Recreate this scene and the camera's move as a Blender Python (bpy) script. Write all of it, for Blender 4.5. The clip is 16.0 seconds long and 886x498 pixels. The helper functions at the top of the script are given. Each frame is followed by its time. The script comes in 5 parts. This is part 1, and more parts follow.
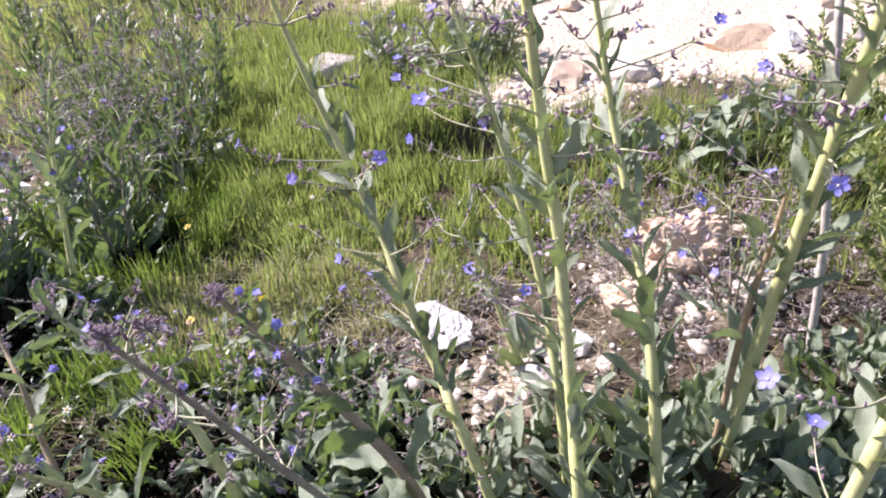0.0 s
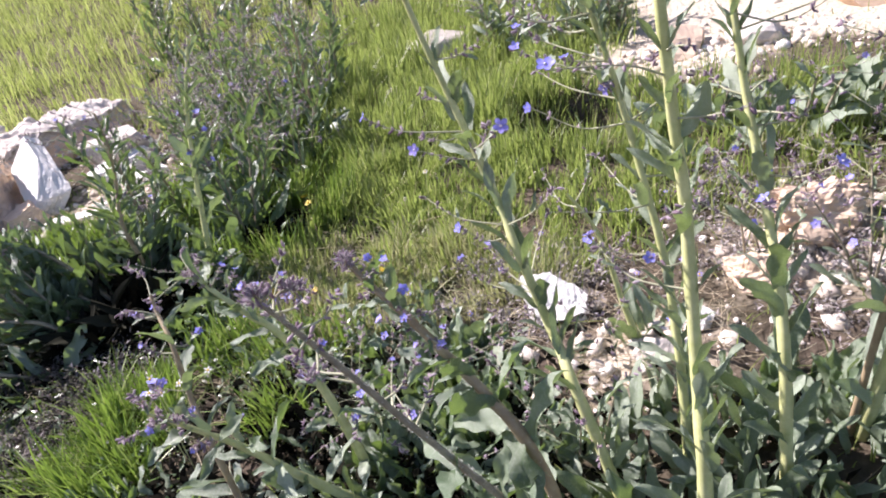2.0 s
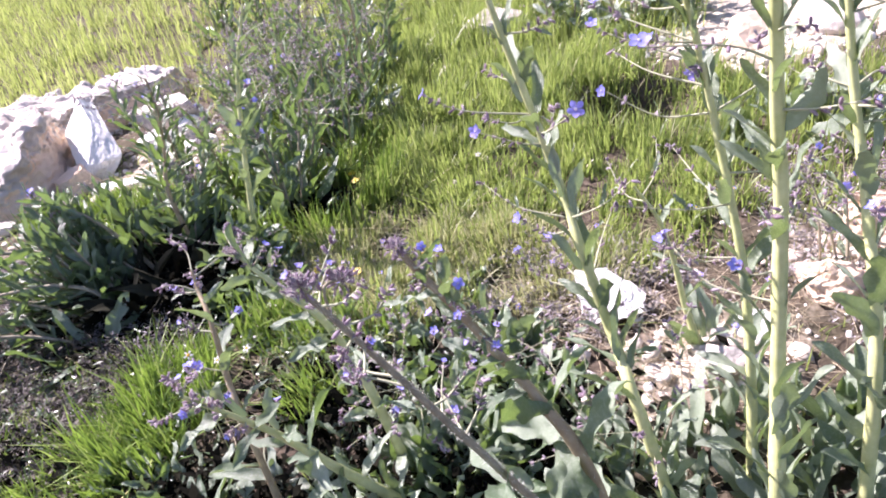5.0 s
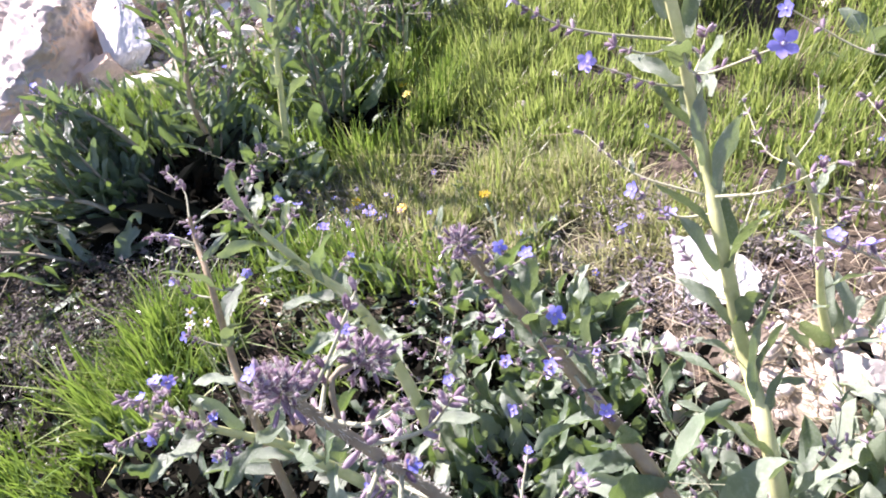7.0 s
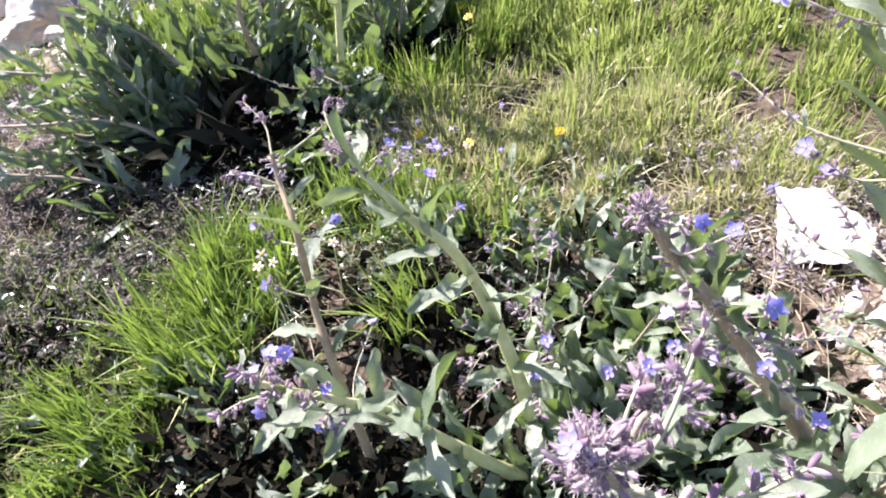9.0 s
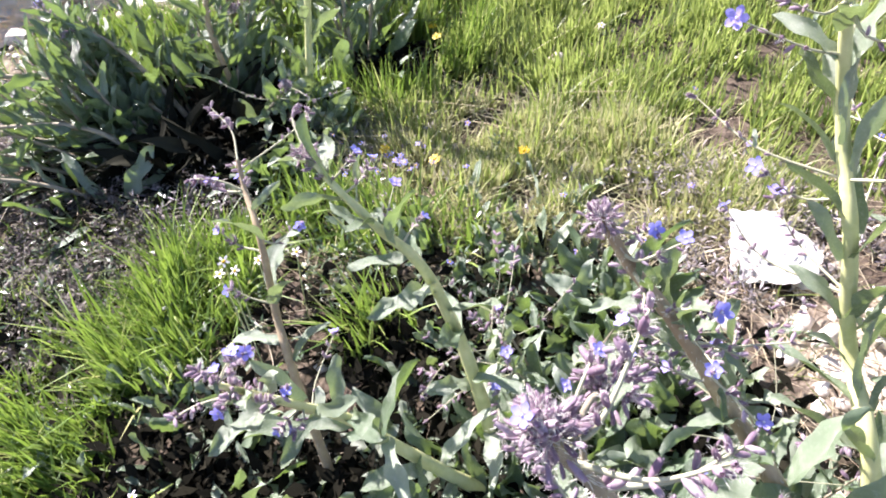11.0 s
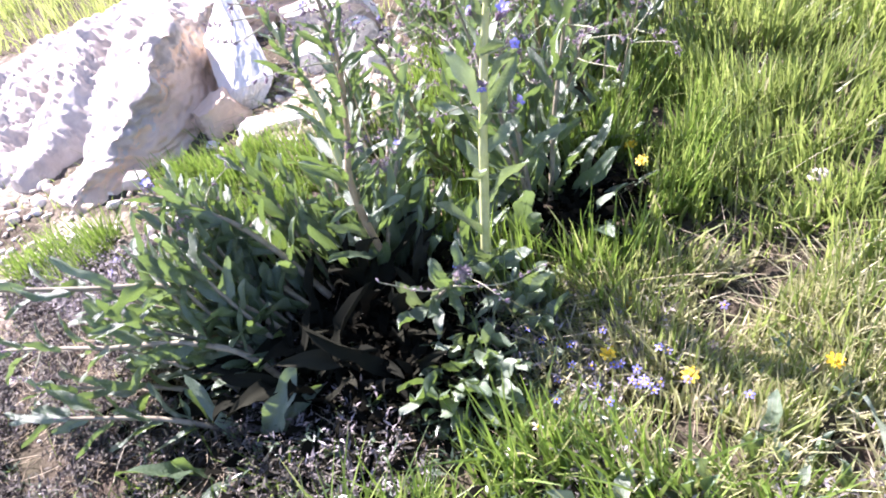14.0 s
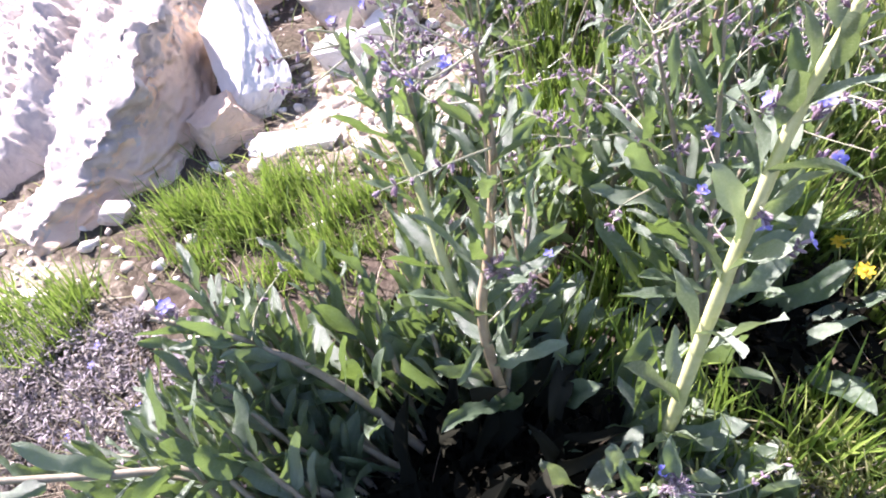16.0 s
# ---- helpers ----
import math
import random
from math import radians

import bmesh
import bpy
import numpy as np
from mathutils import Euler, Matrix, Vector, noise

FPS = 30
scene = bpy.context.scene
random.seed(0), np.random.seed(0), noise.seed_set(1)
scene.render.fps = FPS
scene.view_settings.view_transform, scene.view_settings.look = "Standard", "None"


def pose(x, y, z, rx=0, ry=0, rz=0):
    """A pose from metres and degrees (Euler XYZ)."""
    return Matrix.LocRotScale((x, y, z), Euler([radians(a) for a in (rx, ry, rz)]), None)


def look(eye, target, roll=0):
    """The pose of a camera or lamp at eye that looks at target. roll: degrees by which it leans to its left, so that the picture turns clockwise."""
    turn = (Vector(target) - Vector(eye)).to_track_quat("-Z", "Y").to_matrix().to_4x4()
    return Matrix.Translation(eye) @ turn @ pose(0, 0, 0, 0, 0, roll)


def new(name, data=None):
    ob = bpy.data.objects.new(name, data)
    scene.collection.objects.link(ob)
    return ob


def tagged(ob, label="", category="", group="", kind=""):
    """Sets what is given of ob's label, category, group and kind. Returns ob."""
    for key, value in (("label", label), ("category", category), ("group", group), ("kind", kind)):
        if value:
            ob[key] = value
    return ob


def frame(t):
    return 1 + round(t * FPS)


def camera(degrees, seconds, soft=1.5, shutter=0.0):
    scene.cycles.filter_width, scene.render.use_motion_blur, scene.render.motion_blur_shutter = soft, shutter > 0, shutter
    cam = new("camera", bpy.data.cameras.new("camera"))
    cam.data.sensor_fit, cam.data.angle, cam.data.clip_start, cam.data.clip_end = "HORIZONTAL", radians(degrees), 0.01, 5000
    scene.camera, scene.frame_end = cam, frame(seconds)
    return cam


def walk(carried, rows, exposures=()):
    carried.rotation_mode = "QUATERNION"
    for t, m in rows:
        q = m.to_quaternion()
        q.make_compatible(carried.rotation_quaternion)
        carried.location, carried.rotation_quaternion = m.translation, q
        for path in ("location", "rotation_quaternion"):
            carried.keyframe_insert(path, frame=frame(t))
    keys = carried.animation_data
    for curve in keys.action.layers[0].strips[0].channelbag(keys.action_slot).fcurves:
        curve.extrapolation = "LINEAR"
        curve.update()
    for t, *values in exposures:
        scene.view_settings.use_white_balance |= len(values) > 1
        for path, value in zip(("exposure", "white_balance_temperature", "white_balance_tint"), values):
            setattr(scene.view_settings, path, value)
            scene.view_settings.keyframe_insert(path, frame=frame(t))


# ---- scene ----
cam = camera(66.1, 16.0, soft=1.9)
PATH = [
    (0, (-0.009, 0.026, 0.691), (-0.093, 1.76, -0.303), -5.5),
    (0.5, (0.037, 0.016, 0.709), (0.242, 1.825, -0.121), -4.7),
    (1, (0.036, 0.013, 0.698), (0.121, 1.796, -0.203), -7.6),
    (1.5, (0.017, 0.015, 0.692), (-0.146, 1.753, -0.285), -8.5),
    (2, (-0.025, 0.011, 0.689), (-0.419, 1.69, -0.323), -10.9),
    (2.5, (-0.065, 0.001, 0.686), (-0.668, 1.625, -0.314), -10.8),
    (3, (-0.08, 0.0, 0.68), (-0.729, 1.564, -0.384), -11.1),
    (3.5, (-0.078, 0.004, 0.679), (-0.703, 1.579, -0.384), -9.6),
    (4, (-0.067, 0.0, 0.679), (-0.586, 1.617, -0.376), -8.7),
    (4.2, (-0.053, -0.008, 0.686), (-0.505, 1.642, -0.349), -9.3),
    (6.3, (-0.068, 0.24, 0.605), (-0.753, 1.693, -0.587), -11.5),
    (6.5, (-0.074, 0.249, 0.598), (-0.766, 1.64, -0.663), -12.1),
    (7, (-0.145, 0.281, 0.601), (-0.769, 1.714, -0.647), -9.3),
    (7.5, (-0.242, 0.305, 0.599), (-0.802, 1.663, -0.759), -6.7),
    (8, (-0.266, 0.314, 0.583), (-0.66, 1.581, -0.913), -0.3),
    (8.5, (-0.251, 0.318, 0.58), (-0.657, 1.626, -0.877), 0.0),
    (9, (-0.256, 0.316, 0.586), (-0.889, 1.592, -0.818), -9.2),
    (9.5, (-0.248, 0.317, 0.588), (-0.839, 1.626, -0.804), -7.4),
    (9.7, (-0.246, 0.313, 0.591), (-0.811, 1.659, -0.776), -6.1),
    (11.8, (-0.268, 0.303, 0.581), (-0.813, 1.656, -0.787), -4.5),
    (12, (-0.28, 0.305, 0.584), (-0.827, 1.67, -0.771), -5.1),
    (12.5, (-0.29, 0.312, 0.584), (-0.852, 1.705, -0.737), -6.0),
    (13, (-0.393, 0.401, 0.564), (-1.103, 1.712, -0.769), -9.3),
    (13.5, (-0.488, 0.571, 0.559), (-1.335, 1.865, -0.709), -10.8),
    (14, (-0.55, 0.674, 0.574), (-1.403, 1.961, -0.698), -16.6),
    (14.5, (-0.727, 0.766, 0.57), (-1.531, 2.104, -0.68), -14.5),
    (15, (-0.815, 0.804, 0.573), (-1.454, 2.107, -0.803), -9.3),
    (15.5, (-0.883, 0.881, 0.565), (-1.57, 2.118, -0.848), -11.9),
    (16, (-0.908, 0.945, 0.549), (-1.636, 2.197, -0.83), -12.7),
]
EXPOSURES = [(0.0, 1.2), (0.5, 0.91), (1.0, 0.73), (1.5, 0.95), (2.0, 1.23), (2.5, 1.35), (3.0, 1.68), (4.2, 1.72), (6.3, 1.66), (7.0, 1.82), (8.0, 1.93), (8.5, 1.93), (9.0, 1.91), (9.7, 2.04), (11.8, 1.96), (12.5, 1.94), (13.0, 1.87), (13.5, 2.21), (14.0, 2.23), (14.5, 2.25), (15.0, 2.2), (15.5, 2.27), (16.0, 2.08)]
KELVIN = ((0.0, 0.5, 1.5, 2.5, 4.0, 7.5, 8.5, 9.5, 12.0, 13.0, 14.0, 15.0, 16.0), (6250, 6350, 6350, 6100, 6100, 6200, 6250, 6250, 6250, 6150, 5980, 6000, 6080))
TINT = ((0.0, 1.5, 2.0, 3.0, 4.0, 7.5, 8.5, 9.5, 12.0, 13.0, 14.0, 15.0, 16.0), (30, 32, 26, 32, 33, 31, 27, 28, 23, 23, 32, 35, 34))
walk(cam, [(t, look(eye, target, roll)) for t, eye, target, roll in PATH], [(t, e, float(np.interp(t, *KELVIN)), float(np.interp(t, *TINT))) for t, e in EXPOSURES])

# ---- light and sky ----
SUN_AZ, SUN_EL = 68.0, 42.0          # degrees left of straight ahead, height
sun_dir = Vector((-math.sin(radians(SUN_AZ)) * math.cos(radians(SUN_EL)),
                  math.cos(radians(SUN_AZ)) * math.cos(radians(SUN_EL)), math.sin(radians(SUN_EL))))
world = bpy.data.worlds.new("sky")
scene.world = world
world.use_nodes = True
wn = world.node_tree.nodes
sky = wn.new("ShaderNodeTexSky")
sky.sky_type = "NISHITA"
sky.sun_disc = False
sky.sun_elevation = radians(SUN_EL)
sky.sun_rotation = radians(-SUN_AZ)
world.node_tree.links.new(sky.outputs[0], wn["Background"].inputs[0])
wn["Background"].inputs[1].default_value = 0.075
sun = new("sun", bpy.data.lights.new("sun", "SUN"))
sun.data.energy = 5.0
sun.data.angle = radians(0.5)
sun.data.color = (1.0, 0.95, 0.87)
sun.matrix_world = look((0, 0, 0), -sun_dir)

RNG = np.random.default_rng(7)


# ---- materials ----
def nodes_of(name):
    m = bpy.data.materials.new(name)
    m.use_nodes = True
    nt = m.node_tree
    nt.nodes.clear()
    out = nt.nodes.new("ShaderNodeOutputMaterial")
    return m, nt, out


def ramp(nt, fac, stops):
    r = nt.nodes.new("ShaderNodeValToRGB")
    el = r.color_ramp.elements
    while len(el) < len(stops):
        el.new(0.5)
    for e, (p, c) in zip(el, stops):
        e.position, e.color = p, (*c, 1)
    nt.links.new(fac, r.inputs[0])
    return r.outputs[0]


def noise_tex(nt, scale, detail=4.0, rough=0.6, coord="Object"):
    tc = nt.nodes.new("ShaderNodeTexCoord")
    n = nt.nodes.new("ShaderNodeTexNoise")
    n.inputs["Scale"].default_value, n.inputs["Detail"].default_value, n.inputs["Roughness"].default_value = scale, detail, rough
    nt.links.new(tc.outputs[coord], n.inputs["Vector"])
    return n.outputs[0]


def mix_rgb(nt, fac, a, b, blend="MIX"):
    n = nt.nodes.new("ShaderNodeMix")
    n.data_type, n.blend_type = "RGBA", blend
    for sock, v in ((0, fac), (6, a), (7, b)):
        if isinstance(v, (int, float)):
            n.inputs[sock].default_value = v
        elif isinstance(v, tuple):
            n.inputs[sock].default_value = (*v, 1)
        else:
            nt.links.new(v, n.inputs[sock])
    return n.outputs[2]


def bump(nt, height, strength, distance):
    b = nt.nodes.new("ShaderNodeBump")
    b.inputs["Strength"].default_value, b.inputs["Distance"].default_value = strength, distance
    nt.links.new(height, b.inputs["Height"])
    return b.outputs[0]


def leafy(name, stops, thin, through_share=0.35, rough=0.6, spec=0.35, per="object", scale=30.0, blotch=(0.5, 0.5, 0.3), blotch_share=0.25, relief=0.0):
    """Thin plant tissue: varied per piece, spotted, partly letting light through."""
    m, nt, out = nodes_of(name)
    if per == "object":
        rnd = nt.nodes.new("ShaderNodeObjectInfo").outputs["Random"]
    else:
        rnd = nt.nodes.new("ShaderNodeNewGeometry").outputs["Random Per Island"]
    col = ramp(nt, rnd, stops)
    n1 = noise_tex(nt, scale, 5)
    mask = ramp(nt, n1, ((0.5, (0, 0, 0)), (0.72, (1, 1, 1))))
    mul = nt.nodes.new("ShaderNodeMath")
    mul.operation = "MULTIPLY"
    mul.inputs[1].default_value = blotch_share
    nt.links.new(mask, mul.inputs[0])
    col = mix_rgb(nt, mul.outputs[0], col, blotch)
    p = nt.nodes.new("ShaderNodeBsdfPrincipled")
    p.inputs["Roughness"].default_value = rough
    p.inputs["Specular IOR Level"].default_value = spec
    nt.links.new(col, p.inputs["Base Color"])
    if relief:
        nt.links.new(bump(nt, noise_tex(nt, scale * 6, 3), relief, 0.002), p.inputs["Normal"])
    t = nt.nodes.new("ShaderNodeBsdfTranslucent")
    tcol = mix_rgb(nt, 0.75, col, thin)
    nt.links.new(tcol, t.inputs[0])
    mx = nt.nodes.new("ShaderNodeMixShader")
    mx.inputs[0].default_value = through_share
    nt.links.new(p.outputs[0], mx.inputs[1])
    nt.links.new(t.outputs[0], mx.inputs[2])
    nt.links.new(mx.outputs[0], out.inputs[0])
    return m


def solid(name, stops, rough=0.7, spec=0.3, scale=20.0, detail=6, bump_scale=80.0, bump_strength=0.4, bump_dist=0.003, per_object=0.0, second=None, second_scale=4.0):
    m, nt, out = nodes_of(name)
    col = ramp(nt, noise_tex(nt, scale, detail, 0.65), stops)
    if second:
        col = mix_rgb(nt, ramp(nt, noise_tex(nt, second_scale, 5, 0.6), ((0.42, (0, 0, 0)), (0.62, (1, 1, 1)))), col, second)
    if per_object:
        rnd = nt.nodes.new("ShaderNodeObjectInfo").outputs["Random"]
        col = mix_rgb(nt, per_object, col, ramp(nt, rnd, ((0.0, (0.45, 0.42, 0.38)), (1.0, (0.9, 0.88, 0.84)))), "MULTIPLY")
    p = nt.nodes.new("ShaderNodeBsdfPrincipled")
    p.inputs["Roughness"].default_value = rough
    p.inputs["Specular IOR Level"].default_value = spec
    nt.links.new(col, p.inputs["Base Color"])
    nt.links.new(bump(nt, noise_tex(nt, bump_scale, 8, 0.7), bump_strength, bump_dist), p.inputs["Normal"])
    nt.links.new(p.outputs[0], out.inputs[0])
    return m


M_LEAF = leafy("grey_green_leaf", ((0.0, (0.11, 0.155, 0.085)), (0.5, (0.19, 0.245, 0.16)), (1.0, (0.29, 0.34, 0.25))), (0.32, 0.46, 0.10), 0.20, 0.38, 0.75, blotch=(0.46, 0.48, 0.42), blotch_share=0.4, relief=0.5)
M_LEAF_DARK = leafy("deep_green_leaf", ((0.0, (0.060, 0.100, 0.050)), (0.6, (0.120, 0.172, 0.100)), (1.0, (0.22, 0.275, 0.185))), (0.28, 0.44, 0.07), 0.22, 0.34, 0.85, blotch=(0.36, 0.40, 0.32), blotch_share=0.3, relief=0.5)
M_LEAF_DRY = leafy("withered_leaf", ((0.0, (0.26, 0.17, 0.10)), (1.0, (0.45, 0.34, 0.20))), (0.5, 0.35, 0.12), 0.25, 0.7)
# Near-black leaf: the bush hollow's deep shade is put into the colour.
M_LEAF_SHADE = leafy("hollow_shade_leaf", ((0.0, (0.009, 0.010, 0.007)), (0.8, (0.016, 0.017, 0.011)), (1.0, (0.034, 0.035, 0.024))), (0.014, 0.010, 0.008), 0.03, 0.9, 0.05, blotch=(0.02, 0.017, 0.013))
# Litter leaves this dark carry the shade under plants in their colour.
M_LITTER_SHADE = leafy("shade_dark_litter", ((0.0, (0.006, 0.006, 0.004)), (0.75, (0.010, 0.010, 0.007)), (1.0, (0.018, 0.017, 0.011))), (0.02, 0.015, 0.01), 0.03, 0.95, 0.03, per="island", blotch=(0.025, 0.02, 0.015))
M_STEM = solid("pale_stem", ((0.3, (0.45, 0.48, 0.19)), (0.7, (0.63, 0.63, 0.32))), 0.5, 0.4, 60, bump_scale=400, bump_strength=0.3, bump_dist=0.0008)
M_STEM_RED = solid("reddish_stem", ((0.3, (0.28, 0.20, 0.12)), (0.7, (0.42, 0.34, 0.21))), 0.55, 0.3, 50, bump_scale=400, bump_strength=0.3, bump_dist=0.0008)
M_STEM_GREY = solid("grey_stem", ((0.3, (0.20, 0.17, 0.12)), (0.7, (0.37, 0.33, 0.23))), 0.7, 0.2, 60, bump_scale=400, bump_strength=0.4, bump_dist=0.001)
M_STALK_DEAD = solid("weathered_stalk", ((0.3, (0.36, 0.33, 0.28)), (0.7, (0.58, 0.55, 0.48))), 0.8, 0.15, 70, bump_scale=500, bump_strength=0.4, bump_dist=0.0006)
M_BRANCH = solid("green_grey_twig", ((0.3, (0.28, 0.28, 0.18)), (0.7, (0.46, 0.46, 0.31))), 0.6, 0.3, 60, bump_scale=400, bump_strength=0.3, bump_dist=0.0006)
M_TWIG = leafy("dry_straw", ((0.0, (0.20, 0.15, 0.10)), (0.6, (0.42, 0.35, 0.23)), (1.0, (0.62, 0.55, 0.40))), (0.5, 0.42, 0.25), 0.1, 0.7, per="island")
M_PETAL = leafy("blue_petal", ((0.0, (0.22, 0.22, 0.72)), (0.6, (0.30, 0.30, 0.82)), (1.0, (0.42, 0.34, 0.76))), (0.34, 0.34, 0.90), 0.35, 0.5, scale=300, blotch=(0.42, 0.42, 0.84), blotch_share=0.45)
M_EYE = solid("flower_eye", ((0.3, (0.75, 0.75, 0.78)), (0.7, (0.85, 0.85, 0.85))), 0.6, 0.3)
M_CALYX = leafy("hairy_calyx", ((0.0, (0.20, 0.13, 0.18)), (0.5, (0.36, 0.27, 0.34)), (1.0, (0.50, 0.42, 0.47))), (0.52, 0.38, 0.48), 0.3, 0.8, per="island", scale=200)
M_HAIR = leafy("pale_bristle", ((0.0, (0.55, 0.55, 0.48)), (1.0, (0.75, 0.74, 0.68))), (0.7, 0.7, 0.6), 0.4, 0.6, per="island")
M_YELLOW = leafy("yellow_petal", ((0.0, (0.80, 0.50, 0.02)), (1.0, (0.85, 0.62, 0.04))), (0.9, 0.6, 0.03), 0.3, 0.5, blotch=(0.7, 0.4, 0.02))
M_WHITE = leafy("white_petal", ((0.0, (0.70, 0.66, 0.72)), (1.0, (0.82, 0.80, 0.82))), (0.8, 0.75, 0.85), 0.35, 0.6)
M_GRASS = leafy("meadow_grass", ((0.0, (0.045, 0.085, 0.018)), (0.4, (0.11, 0.165, 0.038)), (0.75, (0.20, 0.25, 0.07)), (0.92, (0.36, 0.36, 0.16)), (1.0, (0.56, 0.50, 0.32))), (0.40, 0.51, 0.12), 0.47, 0.4, 0.5, per="island", scale=12, blotch=(0.34, 0.37, 0.14))
M_GRASS_FRESH = leafy("fresh_grass", ((0.0, (0.05, 0.10, 0.018)), (0.4, (0.12, 0.20, 0.032)), (0.85, (0.24, 0.32, 0.07)), (1.0, (0.40, 0.38, 0.17))), (0.32, 0.50, 0.07), 0.27, 0.4, 0.5, per="island", scale=12, blotch=(0.28, 0.33, 0.09))
M_GRASS_PALE = leafy("pale_grass", ((0.0, (0.22, 0.24, 0.10)), (0.5, (0.36, 0.36, 0.18)), (1.0, (0.56, 0.50, 0.34))), (0.50, 0.53, 0.22), 0.38, 0.5, per="island", scale=6, blotch=(0.48, 0.44, 0.26))
M_GRASS_FAR = leafy("far_slope_grass", ((0.0, (0.14, 0.19, 0.05)), (0.5, (0.27, 0.33, 0.09)), (0.9, (0.42, 0.43, 0.17)), (1.0, (0.56, 0.50, 0.32))), (0.46, 0.55, 0.15), 0.4, 0.5, per="island", scale=4, blotch=(0.36, 0.40, 0.15))
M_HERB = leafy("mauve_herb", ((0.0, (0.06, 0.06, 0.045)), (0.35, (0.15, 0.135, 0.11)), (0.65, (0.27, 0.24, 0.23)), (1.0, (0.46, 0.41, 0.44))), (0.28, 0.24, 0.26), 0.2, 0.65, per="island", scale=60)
# Purple-brown herb, darker still because its band's shade is painted in.
M_HERB_SHADE = leafy("shaded_purple_herb", ((0.0, (0.02, 0.018, 0.015)), (0.5, (0.075, 0.065, 0.05)), (0.8, (0.13, 0.12, 0.09)), (1.0, (0.22, 0.19, 0.19))), (0.2, 0.16, 0.18), 0.2, 0.65, per="island", scale=60)
M_HERB_GREEN = leafy("olive_herb_leaf", ((0.0, (0.09, 0.13, 0.05)), (0.5, (0.18, 0.23, 0.09)), (1.0, (0.32, 0.35, 0.17))), (0.42, 0.52, 0.14), 0.40, 0.5, 0.4, per="island", scale=12, blotch=(0.34, 0.36, 0.18))
M_SHRUB = leafy("dark_shrub_leaf", ((0.0, (0.03, 0.05, 0.025)), (0.6, (0.06, 0.10, 0.045)), (1.0, (0.12, 0.16, 0.07))), (0.15, 0.25, 0.03), 0.2, 0.5, per="island", scale=5)
M_BARK = solid("bark", ((0.3, (0.08, 0.06, 0.05)), (0.7, (0.2, 0.16, 0.13))), 0.85, 0.1, 15)
M_ROCK = solid("limestone", ((0.25, (0.42, 0.37, 0.32)), (0.5, (0.60, 0.55, 0.50)), (0.75, (0.78, 0.74, 0.69))), 0.85, 0.2, 9, 9, 35, 0.9, 0.012, 0.2, second=(0.60, 0.53, 0.46), second_scale=3.0)
M_ROCK_TAN = solid("bare_rock_face", ((0.25, (0.60, 0.43, 0.30)), (0.5, (0.70, 0.54, 0.40)), (0.75, (0.78, 0.66, 0.53))), 0.9, 0.15, 6, 8, 25, 0.6, 0.012, second=(0.68, 0.52, 0.38), second_scale=4.0)
M_ROCK_WHITE = solid("white_limestone", ((0.25, (0.76, 0.73, 0.68)), (0.6, (0.84, 0.82, 0.78)), (0.8, (0.87, 0.85, 0.82))), 0.85, 0.2, 14, 9, 45, 0.7, 0.012, 0.12)
M_PEBBLE = leafy("pebble", ((0.0, (0.42, 0.35, 0.28)), (0.4, (0.60, 0.53, 0.45)), (1.0, (0.80, 0.76, 0.70))), (0.3, 0.3, 0.3), 0.0, 0.85, 0.2, per="island", scale=40, blotch=(0.48, 0.40, 0.32))


def ground_material():
    m, nt, out = nodes_of("soil")
    at = nt.nodes.new("ShaderNodeAttribute")
    at.attribute_name = "stony"
    big = noise_tex(nt, 5, 8, 0.7)
    fine = noise_tex(nt, 60, 8, 0.75)
    soil = ramp(nt, fine, ((0.3, (0.045, 0.034, 0.026)), (0.5, (0.095, 0.074, 0.056)), (0.7, (0.20, 0.16, 0.125))))
    soil = mix_rgb(nt, ramp(nt, big, ((0.4, (0, 0, 0)), (0.65, (1, 1, 1)))), soil, (0.085, 0.075, 0.048))
    stony = ramp(nt, fine, ((0.3, (0.37, 0.31, 0.23)), (0.5, (0.54, 0.465, 0.36)), (0.7, (0.68, 0.61, 0.50))))
    vor = nt.nodes.new("ShaderNodeTexVoronoi")
    vor.inputs["Scale"].default_value = 55
    tc = nt.nodes.new("ShaderNodeTexCoord")
    nt.links.new(tc.outputs["Object"], vor.inputs["Vector"])
    add = nt.nodes.new("ShaderNodeMath")
    add.operation = "ADD"
    nt.links.new(at.outputs["Fac"], add.inputs[0])
    sub = nt.nodes.new("ShaderNodeMath")
    sub.operation = "MULTIPLY_ADD"
    nt.links.new(big, sub.inputs[0])
    sub.inputs[1].default_value, sub.inputs[2].default_value = 1.2, -0.6
    nt.links.new(sub.outputs[0], add.inputs[1])
    col = mix_rgb(nt, ramp(nt, add.outputs[0], ((0.35, (0, 0, 0)), (0.65, (1, 1, 1)))), soil, stony)
    p = nt.nodes.new("ShaderNodeBsdfPrincipled")
    p.inputs["Roughness"].default_value = 0.95
    p.inputs["Specular IOR Level"].default_value = 0.1
    nt.links.new(col, p.inputs["Base Color"])
    hgt = mix_rgb(nt, 0.5, fine, vor.outputs["Distance"])
    nt.links.new(bump(nt, hgt, 1.0, 0.012), p.inputs["Normal"])
    nt.links.new(p.outputs[0], out.inputs[0])
    return m


M_SOIL = ground_material()


